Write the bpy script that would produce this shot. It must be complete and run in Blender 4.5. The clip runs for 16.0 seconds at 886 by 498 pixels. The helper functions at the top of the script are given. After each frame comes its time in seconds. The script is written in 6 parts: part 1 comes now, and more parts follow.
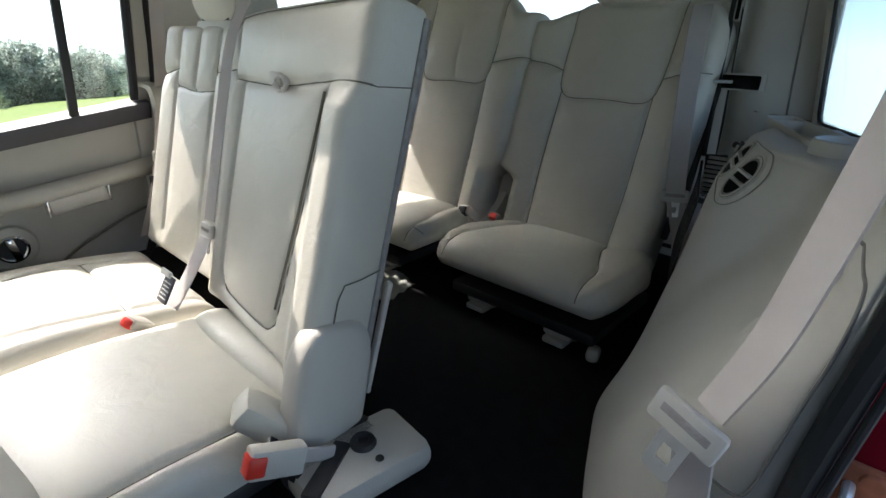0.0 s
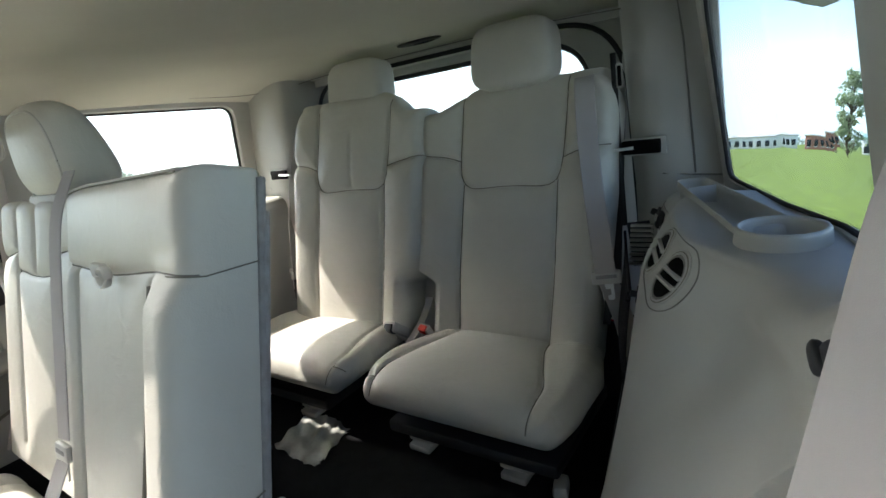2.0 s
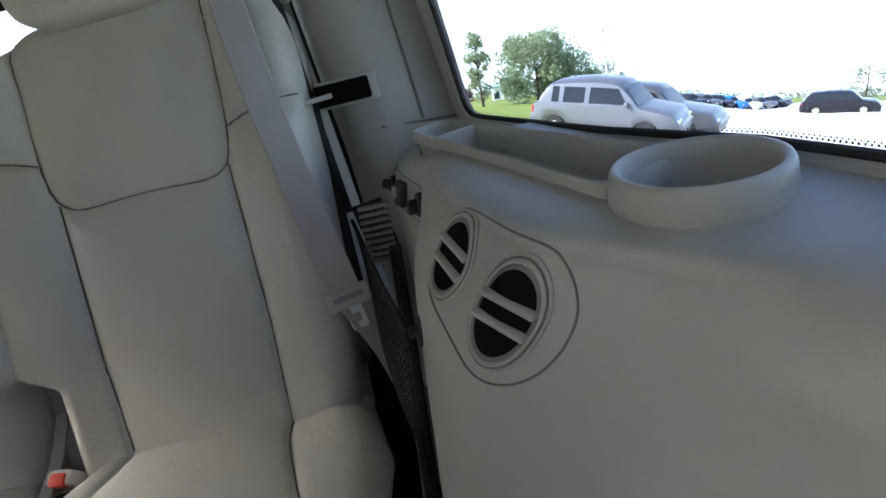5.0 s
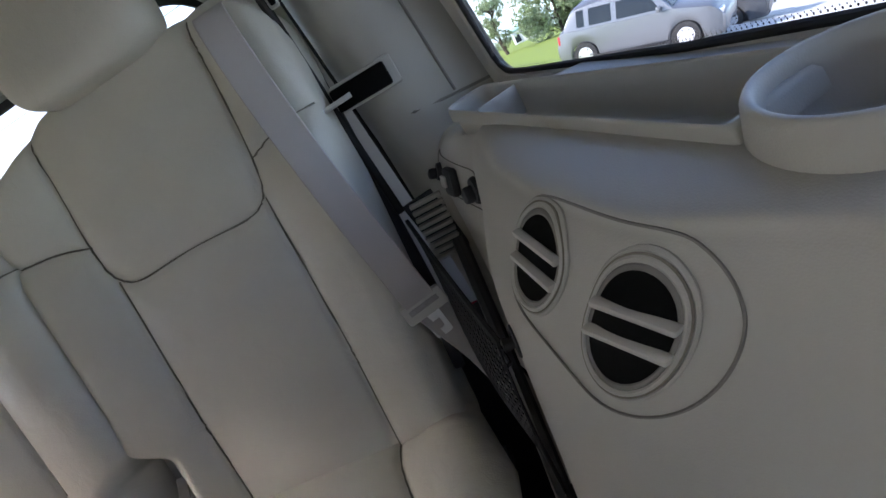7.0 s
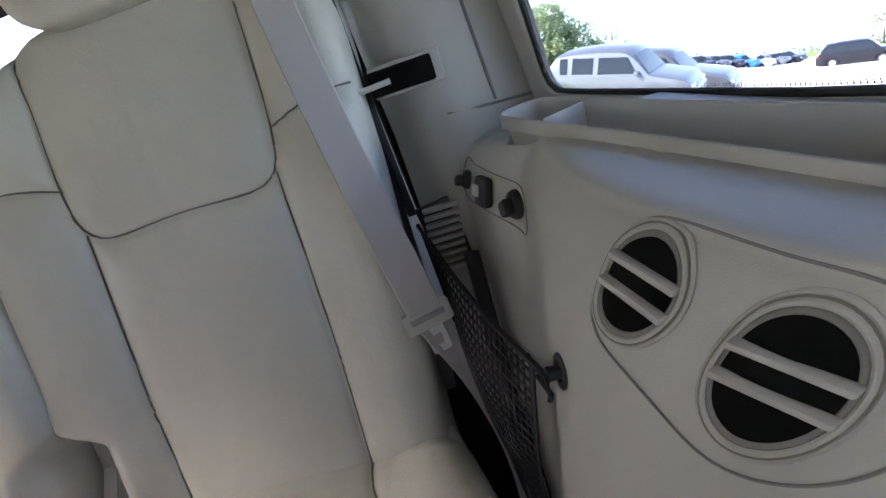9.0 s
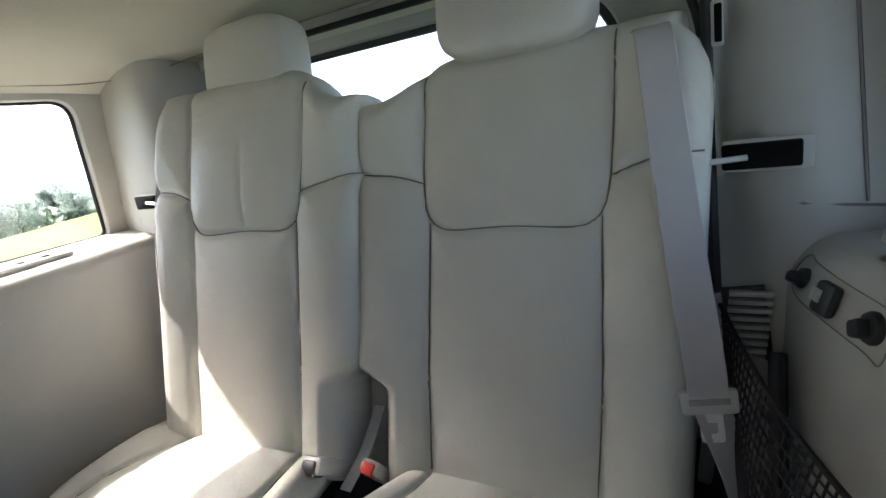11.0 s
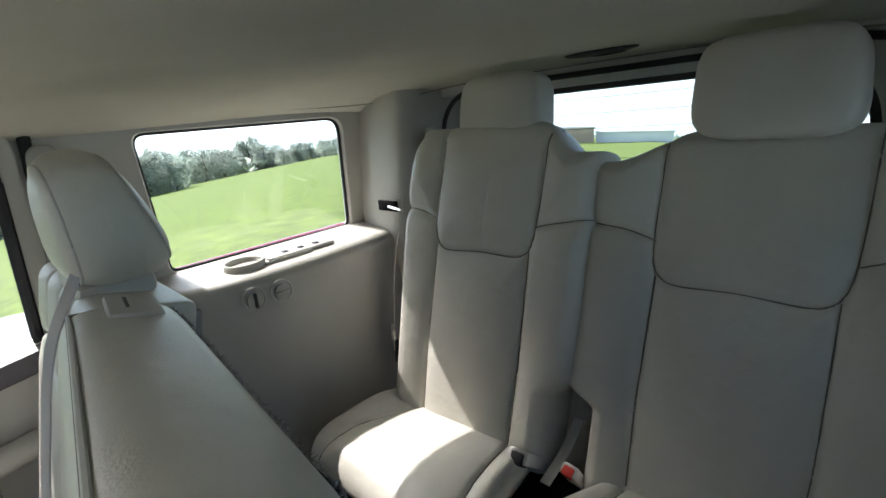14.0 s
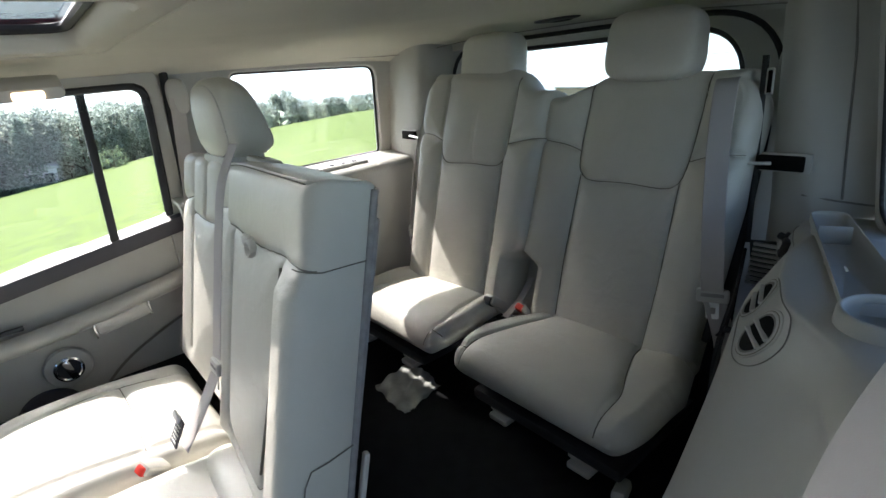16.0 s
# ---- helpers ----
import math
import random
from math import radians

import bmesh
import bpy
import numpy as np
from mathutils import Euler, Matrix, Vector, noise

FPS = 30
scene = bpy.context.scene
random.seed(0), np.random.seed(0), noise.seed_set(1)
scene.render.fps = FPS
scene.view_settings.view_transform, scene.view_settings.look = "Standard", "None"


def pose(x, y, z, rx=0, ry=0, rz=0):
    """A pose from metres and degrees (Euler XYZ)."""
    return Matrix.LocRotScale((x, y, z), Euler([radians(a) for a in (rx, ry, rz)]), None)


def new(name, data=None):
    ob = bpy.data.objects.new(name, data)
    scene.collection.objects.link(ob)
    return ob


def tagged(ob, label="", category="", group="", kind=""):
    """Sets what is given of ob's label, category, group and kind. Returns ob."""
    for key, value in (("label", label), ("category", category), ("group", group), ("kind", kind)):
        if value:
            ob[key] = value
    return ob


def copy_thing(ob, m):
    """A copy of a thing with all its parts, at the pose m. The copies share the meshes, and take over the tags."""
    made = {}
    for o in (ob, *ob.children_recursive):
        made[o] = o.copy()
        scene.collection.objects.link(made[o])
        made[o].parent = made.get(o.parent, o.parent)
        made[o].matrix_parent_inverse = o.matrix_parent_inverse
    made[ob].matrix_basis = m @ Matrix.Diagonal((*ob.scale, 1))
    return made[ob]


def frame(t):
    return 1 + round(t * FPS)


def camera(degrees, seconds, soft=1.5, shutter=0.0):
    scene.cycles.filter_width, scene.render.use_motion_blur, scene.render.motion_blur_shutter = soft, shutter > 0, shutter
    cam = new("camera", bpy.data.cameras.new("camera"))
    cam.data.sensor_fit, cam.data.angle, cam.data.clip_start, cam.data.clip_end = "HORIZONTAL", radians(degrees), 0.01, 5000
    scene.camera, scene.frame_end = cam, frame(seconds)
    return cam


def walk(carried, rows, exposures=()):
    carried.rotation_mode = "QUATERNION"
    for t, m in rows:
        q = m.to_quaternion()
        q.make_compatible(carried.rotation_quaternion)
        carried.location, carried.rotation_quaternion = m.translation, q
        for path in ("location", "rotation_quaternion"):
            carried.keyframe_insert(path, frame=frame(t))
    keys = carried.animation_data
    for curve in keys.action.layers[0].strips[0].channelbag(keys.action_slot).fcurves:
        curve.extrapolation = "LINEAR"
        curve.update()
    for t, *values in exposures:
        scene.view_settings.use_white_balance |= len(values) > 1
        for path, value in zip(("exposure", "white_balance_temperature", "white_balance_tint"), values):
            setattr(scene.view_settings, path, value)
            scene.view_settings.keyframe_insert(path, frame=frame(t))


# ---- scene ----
cam = camera(82.0, 16.0)
# seconds, eye, yaw to the left of the car's rear, pitch, roll
PATH = [
    (0.0, 0.881, 0.674, 1.452, 41.81, -21.56, 1.76),
    (0.5, 0.873, 0.718, 1.473, 37.44, -17.93, -3.92),
    (1.0, 0.859, 0.757, 1.478, 36.17, -18.78, -5.62),
    (1.5, 0.848, 0.815, 1.515, 37.60, -16.02, -7.59),
    (2.0, 0.843, 0.879, 1.530, 36.31, -14.75, -8.78),
    (2.5, 0.820, 0.904, 1.533, 33.18, -15.03, -8.10),
    (3.0, 0.822, 0.965, 1.518, 24.67, -16.17, -8.62),
    (3.5, 0.800, 1.019, 1.478, 19.10, -18.61, -12.72),
    (4.0, 0.793, 1.090, 1.456, 16.16, -17.67, -9.80),
    (4.5, 0.733, 1.204, 1.473, 10.10, -21.06, -13.22),
    (5.0, 0.697, 1.277, 1.451, 4.22, -23.12, -14.58),
    (5.2, 0.697, 1.277, 1.451, 3.90, -22.27, -15.58),
    (7.3, 0.692, 1.362, 1.449, 12.53, -26.29, -35.41),
    (7.5, 0.692, 1.362, 1.449, 10.78, -29.54, -37.18),
    (8.0, 0.634, 1.358, 1.461, 5.01, -27.43, -30.62),
    (8.2, 0.634, 1.358, 1.461, 4.28, -24.52, -27.29),
    (10.3, 0.554, 1.456, 1.446, 14.97, -24.06, -9.76),
    (10.5, 0.554, 1.456, 1.446, 22.32, -20.84, -11.62),
    (11.0, 0.534, 1.340, 1.508, 31.18, -15.26, -9.48),
    (11.5, 0.544, 1.302, 1.542, 39.94, -15.14, -12.14),
    (12.0, 0.579, 1.211, 1.586, 37.81, -14.98, -6.24),
    (12.5, 0.520, 1.188, 1.630, 43.42, -14.60, -2.37),
    (13.0, 0.458, 1.194, 1.680, 48.41, -14.74, -4.54),
    (13.5, 0.462, 1.193, 1.677, 49.36, -14.26, -4.39),
    (14.0, 0.497, 1.171, 1.661, 47.76, -15.58, -6.54),
    (14.5, 0.628, 1.093, 1.663, 45.39, -16.79, -8.83),
    (15.0, 0.698, 1.007, 1.657, 42.31, -18.07, -8.58),
    (15.5, 0.767, 0.944, 1.652, 43.99, -19.22, -9.43),
    (16.0, 0.904, 0.898, 1.639, 51.62, -19.74, -5.63),
]

def view(x, y, z, yaw, pitch, roll):
    return pose(x, y, z, 0, 0, yaw) @ pose(0, 0, 0, 90 + pitch) @ pose(0, 0, 0, 0, 0, roll)


# The car stands on a slope: the pose of the whole cabin on the ground.
CAR = pose(0, 0, 0, 4.5, -2.3, 0)
# the door pillar beside the camera stands a little forward
PILLAR = CAR @ pose(0, -0.045, 0)
walk(cam, [(row[0], CAR @ view(*row[1:])) for row in PATH],
     [(0.0, 1.88, 6480, 13), (1.0, 1.97, 6480, 13), (2.5, 2.13, 6480, 11), (3.5, 2.38, 6530, 11), (4.5, 2.45, 6510, 18), (5.0, 2.5, 6560, 20), (7.3, 2.53, 6710, 25), (7.6, 2.6, 6710, 25), (8.0, 3.08, 6710, 25), (10.5, 3.12, 6510, 21), (11.0, 2.7, 6410, 18), (11.5, 2.37, 6360, 16), (12.0, 2.07, 6360, 16), (13.0, 1.62, 6210, 14), (14.0, 1.62, 6260, 13), (14.5, 1.7, 6260, 13), (15.0, 1.99, 6260, 13), (16.0, 1.89, 6260, 14)])

# ---- light ----
SUN_WAY = (CAR.to_3x3() @ Vector((0.60, 0.06, -0.595))).normalized()
world = bpy.data.worlds.new("sky")
scene.world = world
world.use_nodes = True
wn = world.node_tree.nodes
sky = wn.new("ShaderNodeTexSky")
sky.sky_type, sky.sun_disc = "NISHITA", False
sky.sun_elevation = math.asin(-SUN_WAY.z)
sky.sun_rotation = math.atan2(-SUN_WAY.x, -SUN_WAY.y)
sky.dust_density = 0.3
wn["Background"].inputs[1].default_value = 0.11
way, apart, keep, join = wn.new("ShaderNodeTexCoord"), wn.new("ShaderNodeSeparateXYZ"), wn.new("ShaderNodeMath"), wn.new("ShaderNodeCombineXYZ")
keep.operation = "MAXIMUM"
keep.inputs[1].default_value = 0.09
wl = world.node_tree.links
# the ground lies below the level of the eye all round, and the sky goes on down to it
wl.new(way.outputs["Generated"], apart.inputs[0]), wl.new(apart.outputs[0], join.inputs[0]), wl.new(apart.outputs[1], join.inputs[1])
wl.new(apart.outputs[2], keep.inputs[0]), wl.new(keep.outputs[0], join.inputs[2]), wl.new(join.outputs[0], sky.inputs[0])
wl.new(sky.outputs[0], wn["Background"].inputs[0])
sun = new("sun", bpy.data.lights.new("sun", "SUN"))
sun.data.energy, sun.data.angle, sun.data.color = 2.7, radians(0.6), (1.0, 0.96, 0.89)
sun.matrix_world = Matrix.Translation((0, 0, 30)) @ SUN_WAY.to_track_quat("-Z", "Y").to_matrix().to_4x4()

# ---- materials ----


def material(name, color, rough=0.5, grain=0.0, scale=200.0, blotch=0.06, blotch_scale=4.0, metal=0.0, spec=0.5, kind="noise", island=0.0, sheen=0.0, through_light=0.0, wrinkle=0.0):
    m = bpy.data.materials.new(name)
    m.use_nodes = True
    n, l = m.node_tree.nodes, m.node_tree.links
    b = n["Principled BSDF"]
    b.inputs["Roughness"].default_value, b.inputs["Metallic"].default_value = rough, metal
    b.inputs["Specular IOR Level"].default_value = spec
    if sheen:
        b.inputs["Sheen Weight"].default_value = sheen
    at = n.new("ShaderNodeTexCoord").outputs["Object"]
    big = n.new("ShaderNodeTexNoise")
    big.inputs["Scale"].default_value, big.inputs["Detail"].default_value = blotch_scale, 5
    fine = n.new("ShaderNodeTexVoronoi" if kind == "pebble" else "ShaderNodeTexNoise")
    fine.inputs["Scale"].default_value = scale
    l.new(at, big.inputs["Vector"]), l.new(at, fine.inputs["Vector"])
    ramp = n.new("ShaderNodeMapRange")
    ramp.inputs["From Min"].default_value, ramp.inputs["From Max"].default_value = 0.3, 0.7
    ramp.inputs["To Min"].default_value, ramp.inputs["To Max"].default_value = 1 - blotch, 1 + blotch
    l.new(big.outputs["Fac"], ramp.inputs["Value"])
    mul = n.new("ShaderNodeVectorMath")
    mul.operation = "MULTIPLY"
    mul.inputs[0].default_value = color[:3]
    l.new(ramp.outputs[0], mul.inputs[1])
    out = mul.outputs[0]
    if island:
        info = n.new("ShaderNodeNewGeometry")
        vary = n.new("ShaderNodeMapRange")
        vary.inputs["To Min"].default_value, vary.inputs["To Max"].default_value = 1 - island, 1 + island
        l.new(info.outputs["Random Per Island"], vary.inputs["Value"])
        again = n.new("ShaderNodeVectorMath")
        again.operation = "MULTIPLY"
        l.new(out, again.inputs[0]), l.new(vary.outputs[0], again.inputs[1])
        out = again.outputs[0]
    l.new(out, b.inputs["Base Color"])
    r = n.new("ShaderNodeMapRange")
    r.inputs["To Min"].default_value, r.inputs["To Max"].default_value = rough * 0.85, min(1, rough * 1.15)
    l.new(big.outputs["Fac"], r.inputs["Value"]), l.new(r.outputs[0], b.inputs["Roughness"])
    if grain:
        bump = n.new("ShaderNodeBump")
        bump.inputs["Strength"].default_value, bump.inputs["Distance"].default_value = grain, 0.001
        l.new(fine.outputs[0], bump.inputs["Height"]), l.new(bump.outputs[0], b.inputs["Normal"])
    if wrinkle:
        fold, press = n.new("ShaderNodeTexNoise"), n.new("ShaderNodeBump")
        fold.inputs["Scale"].default_value, fold.inputs["Detail"].default_value, fold.inputs["Distortion"].default_value = 22, 4, 0.8
        press.inputs["Strength"].default_value, press.inputs["Distance"].default_value = wrinkle, 0.006
        l.new(at, fold.inputs["Vector"]), l.new(fold.outputs["Fac"], press.inputs["Height"])
        if grain:
            l.new(bump.outputs[0], press.inputs["Normal"])
        l.new(press.outputs[0], b.inputs["Normal"])
    if through_light:
        # thin leaves let part of the light through
        leaf, mix = n.new("ShaderNodeBsdfTranslucent"), n.new("ShaderNodeMixShader")
        mix.inputs[0].default_value = through_light
        end = n["Material Output"].inputs["Surface"]
        l.new(out, leaf.inputs["Color"]), l.new(b.outputs[0], mix.inputs[1]), l.new(leaf.outputs[0], mix.inputs[2]), l.new(mix.outputs[0], end)
    return m


LEATHER = material("pale grey leather", (0.560, 0.533, 0.462), 0.42, 0.16, 520, 0.06, 6, kind="pebble", wrinkle=0.34)
LEATHER_BACK = material("pale grey vinyl", (0.515, 0.490, 0.440), 0.5, 0.3, 500, 0.05, 5, kind="pebble")
STITCH = material("seam thread", (0.17, 0.155, 0.125), 0.8, 0.2, 900)
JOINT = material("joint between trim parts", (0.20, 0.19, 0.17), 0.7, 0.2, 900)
TRIM = material("beige grained plastic", (0.415, 0.400, 0.355), 0.46, 0.12, 900, 0.04, 3, kind="pebble")
TRIM_SOFT = material("light beige plastic", (0.47, 0.455, 0.415), 0.45, 0.15, 800, 0.04, 4)
HEADLINER = material("headliner cloth", (0.52, 0.495, 0.415), 0.95, 0.5, 900, 0.04, 5, spec=0.1)
CARPET = material("black carpet", (0.007, 0.007, 0.0075), 0.95, 1.0, 700, 0.4, 30, spec=0.1)
# near-black that paints the shade of hollows which are not cut out
HOLLOW_SHADE = material("black for the shade in hollows", (0.004, 0.004, 0.004), 0.9, spec=0.1)
BLACK = material("black plastic", (0.018, 0.018, 0.02), 0.5, 0.2, 500, 0.1)
DARK_TRIM = material("dark slate door trim", (0.055, 0.052, 0.06), 0.5, 0.3, 600, 0.06)
RUBBER = material("black rubber seal", (0.012, 0.012, 0.012), 0.7, 0.2, 300)
WEBBING = material("grey belt webbing", (0.44, 0.405, 0.385), 0.75, 0.16, 1500, 0.04, 8)
CHROME = material("chrome", (0.75, 0.75, 0.76), 0.12, 0, metal=1.0, blotch=0.02)
STEEL = material("brushed steel", (0.78, 0.78, 0.76), 0.38, 0.1, 300, metal=0.7)
RED_BUTTON = material("red button", (0.62, 0.035, 0.02), 0.4, 0.05, 300)
RED_PAINT = material("dark red car paint", (0.28, 0.008, 0.02), 0.2, 0, blotch=0.03)
RUST = material("rusted latch steel", (0.42, 0.13, 0.06), 0.7, 0.6, 120, 0.35, 40)
NET = material("black elastic net", (0.012, 0.012, 0.014), 0.8, 0.3, 600)
CLOTH = material("grey felt cloth", (0.30, 0.30, 0.27), 0.95, 0.9, 350, 0.15, 30, spec=0.1)
LABEL = material("pale printed label", (0.55, 0.54, 0.5), 0.6)
FUZZ = material("grey carpet backing", (0.30, 0.285, 0.275), 0.97, 1.0, 300, 0.15, 60, spec=0.05)
GRASS = material("mown grass", (0.185, 0.245, 0.048), 0.9, 0.8, 6, 0.26, 2.4, spec=0.2)
ASPHALT = material("pale worn asphalt", (0.50, 0.49, 0.46), 0.9, 0.4, 40, 0.08, 0.6)
BARK = material("bark", (0.09, 0.065, 0.045), 0.9, 0.6, 12)
# leaf colours are lightened to stand in for haze over the distance
LEAF = material("broad leaves paled for haze", (0.33, 0.40, 0.24), 0.7, 0, blotch=0.25, blotch_scale=0.6, island=0.35, through_light=0.6)
SPRUCE_HAZE = material("spruce needles paled for haze", (0.34, 0.40, 0.33), 0.8, 0, blotch=0.25, blotch_scale=0.5, island=0.35, through_light=0.8)
LEAF_HAZE = material("far wood leaves paled for haze", (0.44, 0.49, 0.41), 0.8, 0, blotch=0.3, blotch_scale=0.2, island=0.4, through_light=0.85)
CONCRETE = material("pale concrete", (0.55, 0.54, 0.5), 0.9, 0.4, 20)
BRICK = material("tan wall", (0.45, 0.33, 0.24), 0.85, 0.4, 10)
BRICK_RED = material("red brick wall", (0.36, 0.17, 0.12), 0.85, 0.4, 10)
WHITE_WALL = material("white wall", (0.75, 0.75, 0.73), 0.7, 0.1, 10)
TEAL = material("pale teal roof", (0.25, 0.42, 0.38), 0.6)
SILVER = material("silver car paint", (0.18, 0.19, 0.20), 0.30, 0, metal=0.5, blotch=0.02)
GREY_PAINT = material("grey car paint", (0.12, 0.125, 0.13), 0.25, 0, metal=0.4, blotch=0.02)
BLUE_PAINT = material("blue car paint", (0.02, 0.16, 0.45), 0.25)
BLACK_PAINT = material("black car paint", (0.015, 0.015, 0.02), 0.2)
WHITE_PAINT = material("white car paint", (0.75, 0.75, 0.75), 0.25)
CAR_GLASS = material("dark car glass", (0.02, 0.026, 0.03), 0.12, 0, spec=0.25)
TYRE = material("tyre rubber", (0.025, 0.025, 0.025), 0.85)
RED_LENS = material("red lamp lens", (0.45, 0.02, 0.02), 0.2)


def glass(name, tint, bend=1.45):
    m = bpy.data.materials.new(name)
    m.use_nodes = True
    b = m.node_tree.nodes["Principled BSDF"]
    b.inputs["Base Color"].default_value = (*tint, 1)
    b.inputs["Transmission Weight"].default_value, b.inputs["Roughness"].default_value, b.inputs["IOR"].default_value = 1.0, 0.0, bend
    return m


GLASS = glass("window glass", (0.95, 0.97, 0.96))
GLASS_ROOF = glass("dark tinted roof glass", (0.28, 0.29, 0.30))
GLASS_THIN = glass("tinted side glass", (0.58, 0.635, 0.68), 1.06)


def glow(name, color, strength):
    m = bpy.data.materials.new(name)
    m.use_nodes = True
    b = m.node_tree.nodes["Principled BSDF"]
    b.inputs["Base Color"].default_value = (*color, 1)
    b.inputs["Emission Color"].default_value, b.inputs["Emission Strength"].default_value = (*color, 1), strength
    return m


LAMP_ON = glow("warm lamp lens", (1.0, 0.72, 0.42), 1.6)

# ---- building helpers ----


def thing(name, label="", category="", group="", kind="", m=None):
    ob = new(name)
    ob.matrix_basis = CAR if m is None else m
    ob.empty_display_size = 0.05
    return tagged(ob, label, category, group, kind)


def mesh_of(name, verts, faces, mat, smooth=True):
    me = bpy.data.meshes.new(name)
    me.from_pydata([tuple(v) for v in verts], [], faces)
    me.validate()
    me.materials.append(mat)
    if smooth:
        me.polygons.foreach_set("use_smooth", [True] * len(me.polygons))
    me.update()
    return me


def put(name, me, parent=None, label="", category="", group="", kind="", sharp=None):
    ob = new(name, me)
    if parent is not None:
        ob.parent = parent
    else:
        ob.matrix_basis = CAR
    if sharp:
        me.set_sharp_from_angle(angle=radians(sharp))
    return tagged(ob, label, category, group, kind)


def part(name, bm, mat, parent=None, label="", smooth=True, sharp=35, **tags):
    me = bpy.data.meshes.new(name)
    bmesh.ops.recalc_face_normals(bm, faces=bm.faces)
    bm.to_mesh(me)
    bm.free()
    me.materials.append(mat)
    if smooth:
        me.polygons.foreach_set("use_smooth", [True] * len(me.polygons))
        me.set_sharp_from_angle(angle=radians(sharp))
    return put(name, me, parent, label, **tags)


def box(size, at, bevel=0.004, turn=None, segs=2):
    bm = bmesh.new()
    bmesh.ops.create_cube(bm, size=1)
    bmesh.ops.scale(bm, vec=size, verts=bm.verts)
    if bevel:
        bmesh.ops.bevel(bm, geom=bm.edges[:], offset=bevel, segments=segs, affect="EDGES", profile=0.5)
    m = Matrix.Translation(at) @ (turn.to_4x4() if turn is not None else Matrix())
    bmesh.ops.transform(bm, matrix=m, verts=bm.verts)
    return bm


def turned(profile, at, axis=(0, 0, 1), steps=32, squash=(1, 1)):
    """A lathe: profile of (radius, height) along the axis."""
    bm = bmesh.new()
    rot = Vector(axis).to_track_quat("Z", "Y").to_matrix()
    rings = []
    for r, h in profile:
        rings.append([bm.verts.new(Vector(at) + rot @ Vector((r * squash[0] * math.cos(a), r * squash[1] * math.sin(a), h)))
                      for a in [2 * math.pi * k / steps for k in range(steps)]])
    for a, b in zip(rings, rings[1:]):
        for k in range(steps):
            j = (k + 1) % steps
            bm.faces.new((a[k], a[j], b[j], b[k]))
    for ring, flip in ((rings[0], True), (rings[-1], False)):
        bm.faces.new(ring[::-1] if flip else ring)
    bmesh.ops.remove_doubles(bm, verts=bm.verts, dist=1e-5)
    return bm


def spline(points, n):
    """Catmull-Rom through points, n per span."""
    p = np.array(points, float)
    p = np.vstack([2 * p[0] - p[1], p, 2 * p[-1] - p[-2]])
    out = []
    for i in range(1, len(p) - 2):
        for s in np.linspace(0, 1, n, endpoint=False):
            a, b, c, d = p[i - 1], p[i], p[i + 1], p[i + 2]
            out.append(0.5 * (2 * b + (c - a) * s + (2 * a - 5 * b + 4 * c - d) * s * s + (3 * b - a - 3 * c + d) * s ** 3))
    out.append(p[-2])
    return np.array(out)


def tube(points, radius, sides=8, flat=1.0, up=(0, 0, 1), closed=False):
    """A rod along points; flat squeezes it across `up`."""
    bm = bmesh.new()
    p = [Vector(q) for q in points]
    rings = []
    n = len(p)
    for i in range(n):
        a, b = (p[(i - 1) % n], p[(i + 1) % n]) if closed else (p[max(i - 1, 0)], p[min(i + 1, n - 1)])
        t = (b - a).normalized()
        side = t.cross(Vector(up))
        side = side.normalized() if side.length > 1e-4 else t.orthogonal().normalized()
        top = side.cross(t).normalized()
        rings.append([bm.verts.new(p[i] + side * radius * math.cos(k) + top * radius * flat * math.sin(k))
                      for k in [2 * math.pi * j / sides for j in range(sides)]])
    for i in range(n if closed else n - 1):
        a, b = rings[i], rings[(i + 1) % n]
        for j in range(sides):
            bm.faces.new((a[j], a[(j + 1) % sides], b[(j + 1) % sides], b[j]))
    if not closed:
        bm.faces.new(rings[0][::-1]), bm.faces.new(rings[-1])
    return bm


def strap(points, width, across, thick=0.0009):
    """A flat band along points; across is the way of its width, one for all or one each."""
    bm = bmesh.new()
    rows = []
    for i, q in enumerate(points):
        q = Vector(q)
        c = Vector(across[i] if isinstance(across[0], (tuple, list, np.ndarray, Vector)) else across).normalized()
        t = (Vector(points[min(i + 1, len(points) - 1)]) - Vector(points[max(i - 1, 0)])).normalized()
        nrm = t.cross(c).normalized() * thick
        rows.append([bm.verts.new(q + c * width * s + nrm * h) for s, h in ((-0.5, -0.6), (-0.47, 1), (0.47, 1), (0.5, -0.6), (0.47, -1), (-0.47, -1))])
    for a, b in zip(rows, rows[1:]):
        for j in range(6):
            bm.faces.new((a[j], a[(j + 1) % 6], b[(j + 1) % 6], b[j]))
    bm.faces.new(rows[0][::-1]), bm.faces.new(rows[-1])
    return bm


def grid_faces(m, n, base=0, wrap=False):
    k = n if wrap else n - 1
    return [(base + i * n + j, base + i * n + (j + 1) % n, base + (i + 1) * n + (j + 1) % n, base + (i + 1) * n + j) for i in range(m - 1) for j in range(k)]


def seam_distance(u, v, seams):
    """The distance of each (u, v) from the nearest of the polylines."""
    best = np.full(u.shape, 9.0)
    for line in seams:
        line = np.array(line, float)
        for a, b in zip(line, line[1:]):
            d = b - a
            s = np.clip(((u - a[0]) * d[0] + (v - a[1]) * d[1]) / max(d @ d, 1e-12), 0, 1)
            best = np.minimum(best, np.hypot(u - a[0] - s * d[0], v - a[1] - s * d[1]))
    return best


